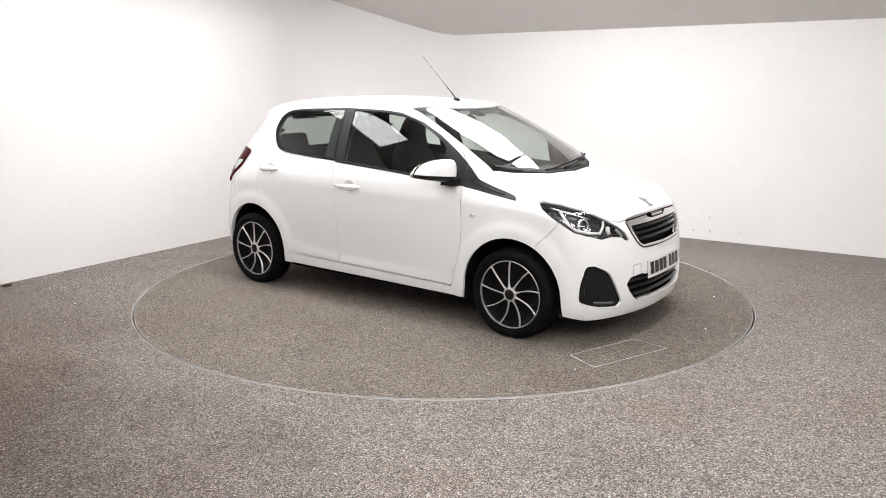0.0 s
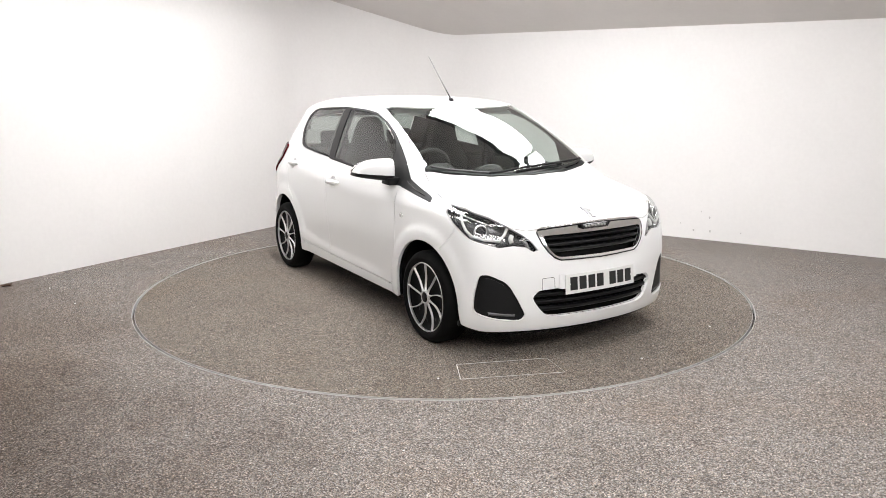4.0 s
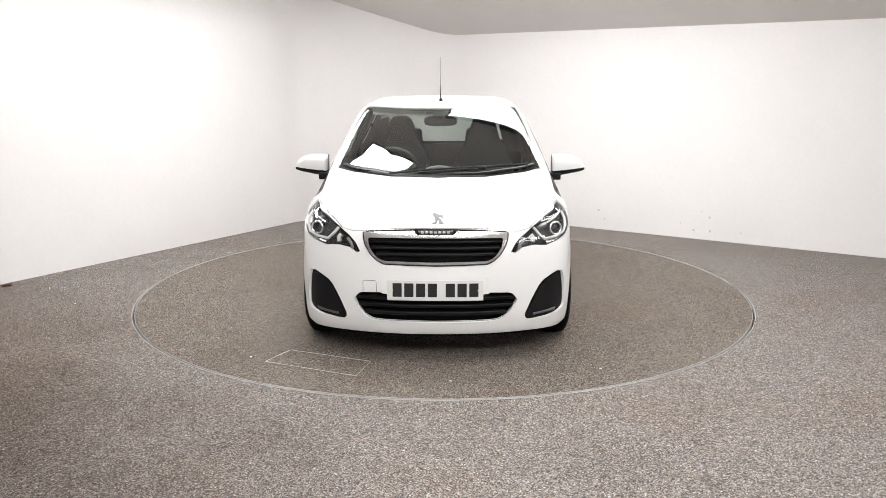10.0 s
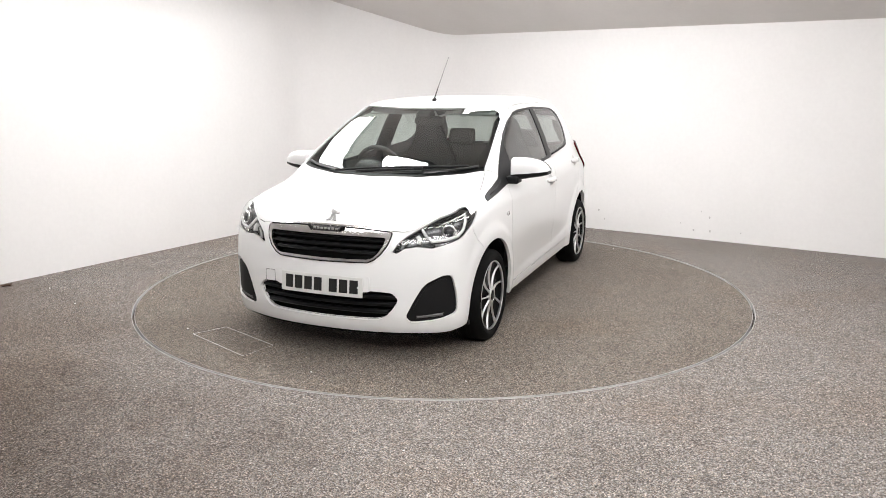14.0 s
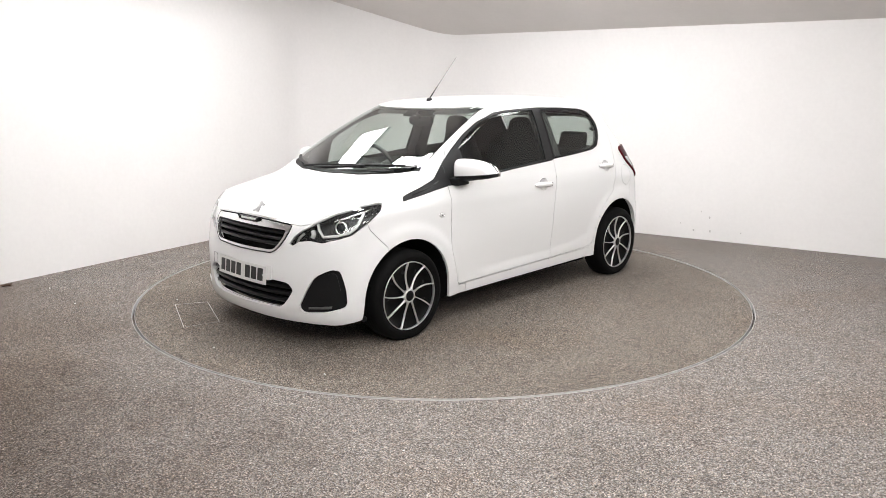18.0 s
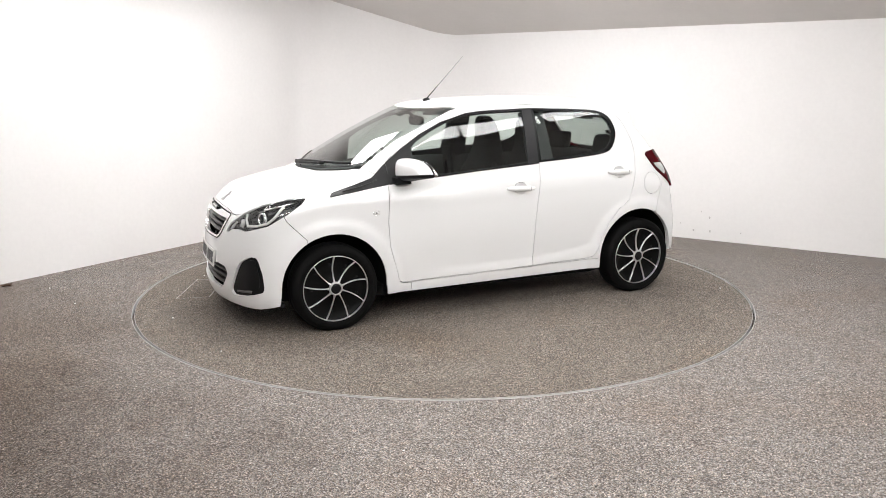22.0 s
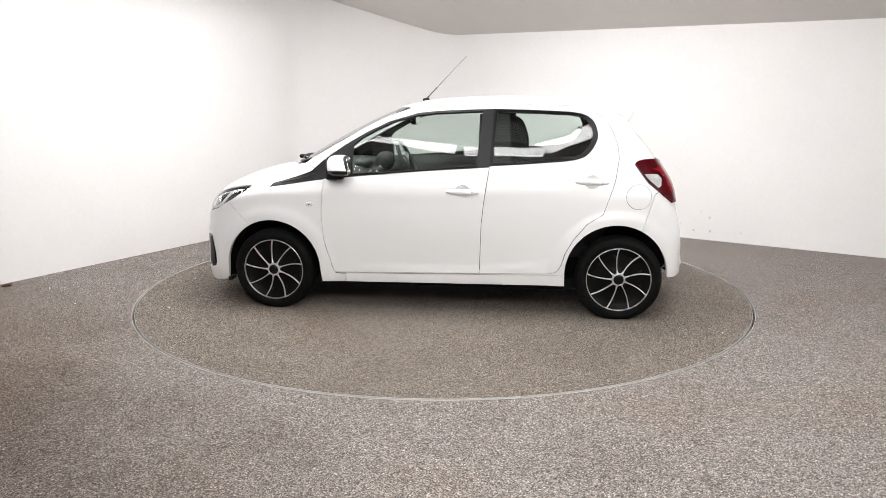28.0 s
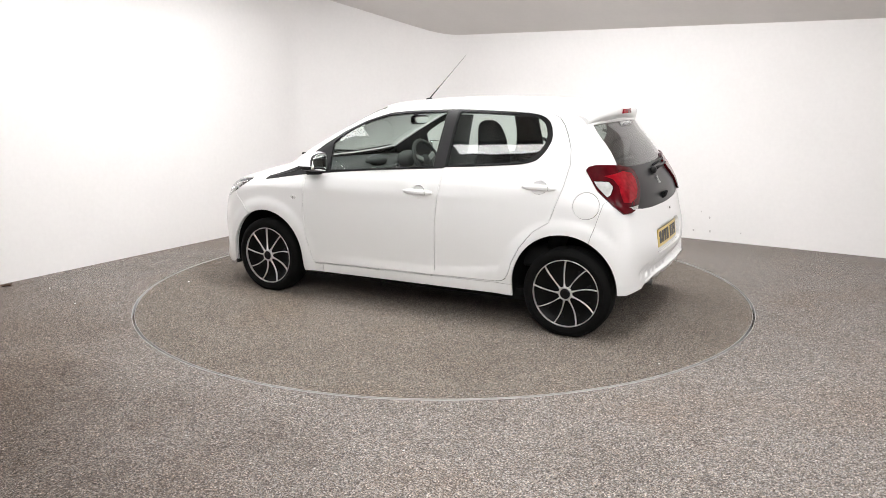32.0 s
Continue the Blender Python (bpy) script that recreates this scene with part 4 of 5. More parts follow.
# ---- door furniture ----
def door_handle(door, x0, x1, z, s):
    xm = (x0 + x1) / 2
    rows = []
    for j in range(17):
        q = j / 16
        x = x0 + (x1 - x0) * q
        lift = 0.030 * min(1, 3.5 * min(q, 1 - q) + 0.35)
        h = 0.0175 * min(1, 2.8 * min(q, 1 - q) + 0.45)
        y = side_y(x, z)
        rows.append([(x, s * (y + lift * c), z + 0.004 * (q - 0.5) + h * d) for c, d in ((0.0, 1.0), (0.62, 0.96), (0.96, 0.5), (1.0, -0.1), (0.9, -0.62), (0.55, -1.0), (0.0, -0.9))])
    bm = ribbon(rows)
    for row in (rows[0], rows[-1]):
        bm.faces.new([bm.verts.new(p) for p in row])
    bmesh.ops.recalc_face_normals(bm, faces=bm.faces[:])
    handle = part("door_handle", bm, PAINT, door, "white pull handle")
    # the finger cup behind it: a dish let into the door
    bm = bmesh.new()
    rings = []
    for j in range(6):
        q = max(j / 5, 0.02)
        ring = []
        for k in range(32):
            w = 2 * math.pi * k / 32
            x, zz = xm + 0.0475 * q * math.cos(w), z + 0.0405 * q * math.sin(w)
            ring.append(bm.verts.new((x, s * (side_y(x, zz) - 0.016 * (1 - q ** 2.5) - 0.0008), zz)))
        rings.append(ring)
    for a, b in zip(rings, rings[1:]):
        for k in range(32):
            bm.faces.new((a[k], a[(k + 1) % 32], b[(k + 1) % 32], b[k]))
    bm.faces.new(rings[0])
    bmesh.ops.recalc_face_normals(bm, faces=bm.faces[:])
    part("handle_cup", bm, PAINT, door, "white finger recess")
    part("handle_gap", moved(box(-0.003, 0.003, -0.002, 0.002, -0.013, 0.013), lambda p: (x0 + (x1 - x0) * 0.2 + p.x, s * (side_y(x0 + 0.04, z) + 0.0278 + p.y), z + p.z)), LINING, door, smooth=False)
    return handle


for k, s in enumerate((1, -1)):
    door_handle(front_doors[k], -0.250, -0.035, 0.833, s)
    door_handle(rear_doors[k], -1.086, -0.870, 0.908, s)

# waist seals and window rubbers
for k, s in enumerate((1, -1)):
    for name, door, pts in (("waist_seal", front_doors[k], [(0.61, 0.933), (0.40, 0.948), (0.158, 0.966), (-0.23, 1.0)]),
                            ("waist_seal", rear_doors[k], [(-0.34, 1.008), (-0.55, 1.02), (-0.802, 1.041), (-0.88, 1.053)])):
        part(name, tube([(x, s * (side_y(x, z) + 0.002), z) for x, z in pts], 0.0045, 8), BLACK, door, "black waist seal")
    if s > 0:
        continue
    part("key_lock", moved(lathe([(0.0005, 0.002), (0.006, 0.002), (0.0075, 0.0)], 16), lambda p: (-0.262 + p.x, s * (side_y(-0.262, 0.836) + p.y + 0.004), 0.836 + p.z)), CHROME, front_doors[k])


# ---- door mirrors ----
mirror_top = curve((0.735, 1.064), (0.80, 1.064), (0.86, 1.058), (0.91, 1.042), (0.94, 1.018), (0.957, 0.990))
mirror_low = curve((0.735, 0.922), (0.80, 0.926), (0.87, 0.938), (0.92, 0.946), (0.957, 0.956))


def door_mirror(door, s):
    def shape(grow, x0, x1):
        rows = []
        for q in np.sin(np.linspace(0, math.pi / 2, 22)):
            y = 0.760 + 0.219 * q
            zt, zb = float(mirror_top(y - 0.022)), float(mirror_low(y - 0.022))
            zm, zh = (zt + zb) / 2, (zt - zb) / 2 * grow
            back = 0.030 * q ** 2
            xa, xb = x0 - back, x1 - back - 0.040 * q ** 4
            xm, xh = (xa + xb) / 2, (xb - xa) / 2
            rows.append([(xm + xh * math.copysign(abs(math.cos(w)) ** 0.62, math.cos(w)), s * y, zm + zh * math.copysign(abs(math.sin(w)) ** 0.62, math.sin(w))) for w in np.linspace(0, 2 * math.pi, 37)[:-1]])
        bm = ribbon(rows, closed=True)
        for row in (rows[0], rows[-1]):
            bm.faces.new([bm.verts.new(p) for p in row])
        bmesh.ops.remove_doubles(bm, verts=bm.verts[:], dist=1e-5)
        bmesh.ops.recalc_face_normals(bm, faces=bm.faces[:])
        return bm
    co, no = Vector((0, s * 0.760, 0.958)), Vector((0, -s * 0.020, 0.219)).normalized()
    cap = shape(1.0, 0.615, 0.755)
    bmesh.ops.bisect_plane(cap, geom=cap.verts[:] + cap.edges[:] + cap.faces[:], plane_co=co, plane_no=no, clear_inner=True)
    mirror = part("door_mirror", cap, PAINT, door, "white mirror cap with a black base")
    low = shape(0.985, 0.618, 0.752)
    bmesh.ops.bisect_plane(low, geom=low.verts[:] + low.edges[:] + low.faces[:], plane_co=co, plane_no=no, clear_outer=True)
    part("mirror_base", low, BLACK, mirror, "black plastic lower shell")
    part("mirror_surround", shape(0.93, 0.6125, 0.66), BLACK, mirror)
    part("mirror_face", shape(0.86, 0.6105, 0.63), MIRROR, mirror, "silvered mirror glass")
    arm = prism([(0.66, 0.905), (0.765, 0.900), (0.77, 0.945), (0.68, 0.950)], 0.725, 0.81, "y", 0.008)
    part("mirror_arm", mirrored(arm, s), BLACK, mirror)
    return mirror


for k, s in enumerate((1, -1)):
    door_mirror(front_doors[k], s)
    # corner quarter of the front window, behind the mirror
    x, z = 0.898, 0.733
    y = side_y(x, z)
    rep = part("side_repeater", moved(pebble(0.024, 0.007, 0.0135, 2.2, 24, 14), lambda p: (x + p.x, s * (y + p.y), z + p.z)), WHITE_LENS, car, "oval clear side repeater")
    part("repeater_rim", tube([(x + 0.0235 * math.cos(w), s * (y + 0.002), z + 0.0135 * math.sin(w)) for w in np.linspace(0, 2 * math.pi, 25)], 0.0017, 6), CHROME, rep)
    part("bulb", moved(pebble(0.006, 0.003, 0.005, 2, 12, 8), lambda p: (x + p.x, s * (y + 0.006 + p.y), z + p.z)), STEEL, rep)
    # raised rib along the trim
    part("trim_rib", tube([(q, s * (side_y(q, w) + 0.003), w) for q, w in ((1.10, 0.871), (1.0, 0.893), (0.92, 0.913), (0.87, 0.935))], 0.004, 8), PILLAR, car)


# ---- the nose ----
def nose_bar(name, z, half, thick, deep, mat, parent, y0=None, label="", back=0.012, dip=0.0):
    """A slat that follows the nose's curve."""
    rows = []
    for y in np.linspace(-half, half, 41):
        zz = z - dip * (y / half) ** 2
        x = front_x(abs(y), zz) - back
        rows.append([(x - deep, y, zz + thick), (x - 0.004, y, zz + thick), (x, y, zz + thick * 0.4), (x - 0.002, y, zz - thick), (x - deep, y, zz - thick)])
    bm = ribbon(rows)
    bmesh.ops.recalc_face_normals(bm, faces=bm.faces[:])
    return part(name, bm, mat, parent, label)


for z, half in ((0.672, 0.360), (0.640, 0.350), (0.608, 0.325)):
    nose_bar("grille_slat", z, half, 0.0085, 0.03, GLOSS_BLACK, front_bumper, back=0.016)
for z, half in ((0.366, 0.445), (0.325, 0.425), (0.284, 0.392)):
    nose_bar("intake_slat", z, half, 0.010, 0.03, GLOSS_BLACK, front_bumper, back=0.018)
nose_bar("lower_splitter", 0.158, 0.60, 0.010, 0.10, UNDER, front_bumper, back=0.02)
# dark slot and nameplate over the grille
nose_bar("grille_slot", 0.7365, 0.385, 0.0052, 0.02, UNDER, front_bumper, back=-0.0075, dip=0.012)
edge = [(0.0, 0.7420), (0.25, 0.7385), (0.376, 0.7305), (0.399, 0.716), (0.396, 0.689), (0.384, 0.653), (0.354, 0.607), (0.318, 0.575), (0.281, 0.5585), (0.0, 0.5525)]
line = [(y0 + (y1 - y0) * k / 6, z0 + (z1 - z0) * k / 6) for (y0, z0), (y1, z1) in zip(edge, edge[1:]) for k in range(6)] + [edge[-1]]
for s in (1, -1):
    part("grille_seam", tube([(front_x(y, z) + 0.0022, s * y, z) for y, z in line], 0.0026, 6), UNDER, front_bumper)
rows = []
for y in np.linspace(-0.115, 0.115, 21):
    e = 0.036 * min(1.0, (0.118 - abs(y)) / 0.030)
    x = front_x(abs(y), 0.728) + 0.0095
    rows.append([(x - 0.012 - 0.010, y, 0.742), (x - 0.008, y, 0.7415), (x + 0.009, y, 0.742 - e), (x + 0.002, y, 0.738 - e)])
plate_bar = part("nameplate", ribbon(rows), UNDER, front_bumper, "nameplate in a black holder set in the chrome")
rows = []
for y in np.linspace(-0.096, 0.096, 21):
    e = 0.026 * min(1.0, (0.099 - abs(y)) / 0.016)
    x = front_x(abs(y), 0.730) + 0.0115
    rows.append([(x - 0.006, y, 0.7395), (x - 0.003, y, 0.7395), (x + 0.0085, y, 0.7385 - e), (x + 0.001, y, 0.737 - e)])
part("nameplate_face", ribbon(rows), LAMP_DARK, plate_bar, "dark grey plate face")
for k in range(7):
    y = (k - 3) * 0.0235
    x = front_x(abs(y), 0.730) + 0.0105
    part("letter_bar", box(x - 0.003, x + 0.0085, y - 0.0075, y + 0.0075, 0.7215, 0.7325, 0.001), TRIM_SILVER, plate_bar)

# number plates, their characters as plain bars
def number_plate(parent, mat, x_at, s, z0, z1, lean, label):
    half = 0.262
    bm = bmesh.new()
    rows = []
    for y in np.linspace(-half, half, 25):
        rows.append([(x_at(y, z0) + s * 0.006, y, z0), (x_at(y, z1) + s * 0.006, y, z1)])
    front = [[Vector(p) for p in row] for row in rows]
    bm = bmesh.new()
    a = [[bm.verts.new(p) for p in row] for row in front]
    b = [[bm.verts.new(p - Vector((s * 0.005, 0, 0))) for p in row] for row in front]
    for k in range(24):
        bm.faces.new((a[k][0], a[k + 1][0], a[k + 1][1], a[k][1]))
        bm.faces.new((b[k][0], b[k][1], b[k + 1][1], b[k + 1][0]))
        bm.faces.new((a[k][1], a[k + 1][1], b[k + 1][1], b[k][1]))
        bm.faces.new((a[k][0], b[k][0], b[k + 1][0], a[k + 1][0]))
    for k in (0, 24):
        bm.faces.new((a[k][0], a[k][1], b[k][1], b[k][0]))
    bmesh.ops.recalc_face_normals(bm, faces=bm.faces[:])
    plate = part("number_plate", bm, mat, parent, label, smooth=False)
    places = [-0.207, -0.143, -0.079, -0.015, 0.082, 0.146, 0.21]
    for y in places:
        y = y * s
        h = (z1 - z0)
        bz0, bz1 = z0 + h * 0.18, z0 + h * 0.86
        bar = box(0.0, 0.0014, y - 0.025, y + 0.025, bz0, bz1)
        part("character_bar", moved(bar, lambda p: (x_at(p.y, p.z) + s * (0.0062 + p.x), p.y, p.z)), INK, plate, smooth=False)
    for y in (-0.235, 0.235):
        x = x_at(y, (z0 + z1) / 2) + s * 0.007
        part("screw_cap", moved(pebble(0.003, 0.006, 0.006, 2, 10, 8), lambda p: (x + p.x, y + p.y, (z0 + z1) / 2 + p.z)), PLATE_WHITE if mat is PLATE_WHITE else PLATE_YELLOW, plate)
    return plate


def flat_front(y, z):
    return 1.838 - 0.10 * (z - 0.36) - 0.17 * y * y + 0.004


number_plate(front_bumper, PLATE_WHITE, flat_front, 1, 0.365, 0.474, 0, "white number plate with dark bars")
# raised pad round the plate, and the towing-eye cover
pad = prism(rounded([(-0.30, 0.395), (0.30, 0.395), (0.295, 0.487), (-0.295, 0.487)], 4, 0.10), 1.79, 1.8345, "x")
part("plate_mount", moved(pad, lambda p: (p.x - 0.17 * p.y * p.y - 0.10 * (p.z - 0.40), p.y, p.z)), PAINT, front_bumper, smooth=False)
line = [(-0.398, 0.400), (-0.398, 0.458), (-0.392, 0.464), (-0.330, 0.467), (-0.324, 0.461), (-0.322, 0.402)]
part("tow_cover_seam", tube([(front_x(abs(y), z) + 0.0002, y, z) for y, z in line], 0.0013, 6), DASH, front_bumper, "fine square seam of the towing-eye cover")


# the emblem: a plain silver shape
def emblem(parent, at, nx, size):
    n = Vector(nx).normalized()
    u = Vector((0, 1, 0))
    v = n.cross(u) * -1
    v = v if v.z > 0 else -v
    ob = None
    for poly in ([(-0.2, 0.5), (0.25, 0.28), (0.12, -0.02), (-0.18, 0.22)], [(-0.05, 0.1), (0.22, 0.1), (0.05, -0.45), (-0.22, -0.5), (-0.02, -0.3)], [(0.0, 0.08), (0.28, -0.05), (0.5, -0.5), (0.22, -0.48), (0.2, -0.2)],
                 [(0.15, 0.3), (0.48, 0.22), (0.45, 0.05), (0.2, 0.12)]):
        bm = bmesh.new()
        lo = [bm.verts.new(Vector(at) + u * a * size + v * b * size - n * 0.004) for a, b in poly]
        hi = [bm.verts.new(q.co + n * 0.009) for q in lo]
        bm.faces.new(lo)
        bm.faces.new(hi)
        for k in range(len(poly)):
            bm.faces.new((lo[k], lo[(k + 1) % len(poly)], hi[(k + 1) % len(poly)], hi[k]))
        bmesh.ops.recalc_face_normals(bm, faces=bm.faces[:])
        if ob is None:
            ob = part("emblem", bm, SILVER, parent, "small silver emblem", smooth=False)
        else:
            part("emblem_piece", bm, SILVER, ob, smooth=False)
    return ob


nz = skin_normal(1.685, 0.001, top_z(1.685, 0.0))
emblem(car, (1.685, 0.0, top_z(1.685, 0.0)), tuple(nz), 0.088)


# inside the headlamps
def lamp_insides(lamp, s):
    def at(x, y, z, back):
        n = skin_normal(x, abs(y), z)
        return Vector((x - n[0] * back, s * (abs(y) - n[1] * back), z - n[2] * back))
    c = at(1.60, front_y(1.60, 0.735), 0.735, 0.030)
    d = Vector((0.92, s * 0.36, 0.10)).normalized()
    turn = d.to_track_quat("Y", "Z").to_matrix()
    ring = lathe([(0.026, -0.012), (0.028, 0.012), (0.034, 0.016), (0.040, 0.010), (0.040, -0.014)], 36, closed=True)
    part("projector_ring", moved(ring, lambda p: turn @ p + c), CHROME, lamp)
    part("projector_lens", moved(pebble(0.026, 0.016, 0.026, 2, 24, 16), lambda p: turn @ p + c), SCREEN, lamp)
    # bright U-shaped light guide round the projector
    path = [(1.462, 0.812), (1.50, 0.775), (1.535, 0.733), (1.575, 0.702), (1.63, 0.685), (1.672, 0.678), (1.672, 0.715), (1.66, 0.745)]
    part("light_guide", tube([at(x, front_y(x, z), z, 0.016) for x, z in path], 0.0085, 8), WHITE_LENS, lamp, "bright light guide")
    path = [(1.40, 0.828), (1.47, 0.815), (1.55, 0.792), (1.61, 0.765)]
    part("upper_guide", tube([at(x, front_y(x, z), z, 0.018) for x, z in path], 0.006, 8), CHROME, lamp)
    path = [(1.745, 0.632), (1.735, 0.660), (1.715, 0.690)]
    part("indicator_tube", tube([at(x, front_y(x, z), z, 0.012) for x, z in path], 0.008, 8), SILVER, lamp)
    path = [(1.705, 0.668), (1.695, 0.69), (1.69, 0.71)]
    part("reflector", tube([at(x, front_y(x, z), z, 0.022) for x, z in path], 0.014, 8), WHITE_LENS, lamp)
    path = [(1.52, 0.705), (1.57, 0.68), (1.63, 0.662), (1.67, 0.656)]
    part("lower_reflector", tube([at(x, front_y(x, z), z, 0.03) for x, z in path], 0.013, 8), CHROME, lamp)


def front_y(x, z):
    """The half width of the skin where the nose turns round to the side."""
    return side_y(x, z)


lamp_insides(headlamps[0], 1)
lamp_insides(headlamps[1], -1)

# daytime lights in the fog recesses
for s in (1, -1):
    rows = []
    for y in np.linspace(0.545, 0.675, 9):
        z = 0.262 + 0.10 * (y - 0.545)
        x = front_x(y, z) - 0.010
        rows.append([(x - 0.006, s * y, z + 0.008), (x + 0.001, s * y, z + 0.007), (x + 0.002, s * y, z - 0.007), (x - 0.006, s * y, z - 0.008)])
    bm = ribbon(rows)
    bmesh.ops.recalc_face_normals(bm, faces=bm.faces[:])
    part("daytime_light", bm, STEEL, front_bumper, "dim daytime running light strip")


# ---- wipers and aerial ----
def on_glass(x, y, lift):
    n = skin_normal(x, abs(y), top_z(x, abs(y)))
    q = Vector((x, y, top_z(x, abs(y))))
    return q + Vector((n[0], n[1] * (1 if y >= 0 else -1), n[2])) * lift


blade = curve((-0.30, 1.128), (-0.255, 1.134), (-0.09, 1.127), (0.08, 1.109), (0.26, 1.073), (0.413, 1.030), (0.56, 0.976))
wiper = part("wiper", tube([on_glass(float(blade(y)), y, 0.016) for y in np.linspace(-0.30, 0.56, 24)], 0.0075, 8), BLACK, car, "single long black windscreen wiper")
part("wiper_arm", tube([on_glass(x, y, 0.022) for x, y in ((1.166, -0.12), (1.158, -0.02), (1.142, 0.08), (1.122, 0.17), (1.098, 0.265))], 0.010, 8, 0.7), BLACK, wiper)
part("wiper_joint", moved(pebble(0.020, 0.034, 0.014, 3, 16, 12), lambda p: p + on_glass(1.090, 0.266, 0.022)), BLACK, wiper)
base_line = curve((0.0, 1.165), (0.12, 1.150), (0.28, 1.118), (0.40, 1.067), (0.54, 1.0), (0.612, 0.950), (0.64, 0.93))
rows = []
for y in np.linspace(-0.61, 0.61, 41):
    x = float(base_line(abs(y)))
    rows.append([on_glass(x, y, 0.0020), on_glass(x - 0.010, y, 0.0025), on_glass(x - 0.022, y, 0.0018), on_glass(x - 0.024, y, -0.003)])
part("screen_border", ribbon(rows), GLOSS_BLACK, car, "black printed border along the windscreen base")

foot = part("aerial_base", moved(pebble(0.027, 0.013, 0.018, 2.3, 24, 14), lambda p: (0.215 + p.x, p.y, top_z(0.215, 0) + p.z + 0.002 + 0.15 * max(-p.x, 0))), BLACK, car, "black aerial foot")
part("aerial", tube([(0.213, -0.002, 1.425), (0.175, -0.003, 1.466), (0.13, -0.005, 1.512)], 0.0045, 10, 0.7), BLACK, foot, "black aerial sleeve")
part("aerial_whip", tube([(0.13, -0.005, 1.512), (0.02, -0.008, 1.626), (-0.085, -0.010, 1.734)], 0.0024, 8, 0.7), STEEL, foot, "thin grey aerial whip")

# ditch mouldings along the roof
for s in (1, -1):
    pts = [(0.255, 0.549), (0.10, 0.538), (-0.3, 0.548), (-0.8, 0.543), (-1.08, 0.53)]
    part("roof_moulding", tube([(x, s * y, top_z(x, y) - 0.0002) for x, y in pts], 0.0022, 6), LINING, car, "thin grey roof seam")

# ---- the tail ----
# roof spoiler
rows = []
for y in np.linspace(-0.565, 0.565, 33):
    e = abs(y) / 0.565
    x0, x1 = -1.105 + 0.015 * e ** 2, -1.292 + 0.085 * e ** 2.5
    z0 = top_z(x0, abs(y))
    zt = 1.384 - 0.045 * e ** 2 - 0.02 * e ** 6
    rows.append([(x0, y, z0 - 0.004), (x0 - 0.004, y, z0 + 0.0045 * (1 - e ** 4)), ((x0 * 2 + x1) / 3, y, (z0 * 2 + zt) / 3 + 0.005), ((x0 + 2 * x1) / 3, y, (z0 + 2 * zt) / 3 + 0.004), (x1 + 0.012, y, zt), (x1, y, zt - 0.008),
                 (x1 + 0.006, y, zt - 0.040), (x1 + 0.045, y, zt - 0.078), (x1 + 0.10, y, zt - 0.085)])
bm = ribbon(rows)
for row in (rows[0], rows[-1]):
    bm.faces.new([bm.verts.new(p) for p in row])
bmesh.ops.recalc_face_normals(bm, faces=bm.faces[:])
spoiler = part("roof_spoiler", bm, PAINT, car, "white roof spoiler")
part("brake_light", moved(box(-0.004, 0.004, -0.10, 0.10, -0.016, 0.016, 0.003), lambda p: (-1.289 + p.x + 0.08 * p.z + 0.15 * p.y * p.y, p.y, 1.353 + p.z)), RED, spoiler, "red high brake light")

# rear wiper, catch and keyhole
c = Vector((rear_x(0.0, 0.975), 0.0, 0.975))
rw = part("rear_wiper", tube([(rear_x(0.0, 0.975) - 0.015, 0.02, 0.975), (rear_x(0.1, 0.99) - 0.03, -0.10, 0.985), (rear_x(0.3, 1.0) - 0.03, -0.36, 0.995)], 0.013, 10, 0.6), BLACK, tailgate, "black rear wiper")
part("blade", tube([(rear_x(0.05, 1.005) - 0.012, -0.06, 1.0), (rear_x(0.3, 1.01) - 0.012, -0.30, 1.01), (rear_x(0.45, 1.015) - 0.012, -0.45, 1.015)], 0.008, 8), BLACK, rw)
part("pivot", moved(pebble(0.022, 0.030, 0.024, 2.5, 20, 14), lambda p: (rear_x(0.0, 0.975) - 0.012 + p.x, 0.02 + p.y, 0.973 + p.z)), BLACK, rw)
rear_n = skin_normal(rear_x(0.0, 0.905), 0.001, 0.905)
emblem(tailgate, (rear_x(0.0, 0.915), 0.0, 0.915), tuple(rear_n), 0.06)
part("tailgate_catch", moved(box(-0.012, 0.012, -0.045, 0.045, -0.022, 0.022, 0.008), lambda p: (rear_x(0.0, 0.815) - 0.004 + p.x - 0.3 * p.z, p.y, 0.815 + p.z)), UNDER, tailgate, "black tailgate catch")
part("keyhole", moved(pebble(0.004, 0.008, 0.008, 2, 12, 8), lambda p: (rear_x(0.10, 0.715) - 0.001 + p.x, -0.10 + p.y, 0.715 + p.z)), UNDER, rear_bumper, "black keyhole")

rows = []
for y in np.linspace(-0.255, 0.025, 9):
    rows.append([(rear_x(abs(y), z) - 0.0012, y, z) for z in (1.256, 1.281)] + [(rear_x(abs(y), z) + 0.0012, y, z) for z in (1.281, 1.256)])
sticker = part("sticker", ribbon(rows, closed=True), PAPER, tailgate, "small white printed label on the glass")
for k, z in enumerate((1.262, 1.268, 1.274)):
    part("print_bar", ribbon([[(rear_x(abs(y), z) - 0.0020, y, z - 0.0012), (rear_x(abs(y), z) - 0.0020, y, z + 0.0012)] for y in np.linspace(-0.235, 0.0 - 0.03 * k, 6)]), DASH, sticker)

# plate recess and rear number plate
def flat_rear(y, z):
    return -1.598 + 0.12 * (z - 0.55) + 0.08 * y * y


number_plate(rear_bumper, PLATE_YELLOW, flat_rear, -1, 0.505, 0.616, 0, "yellow number plate with dark bars")
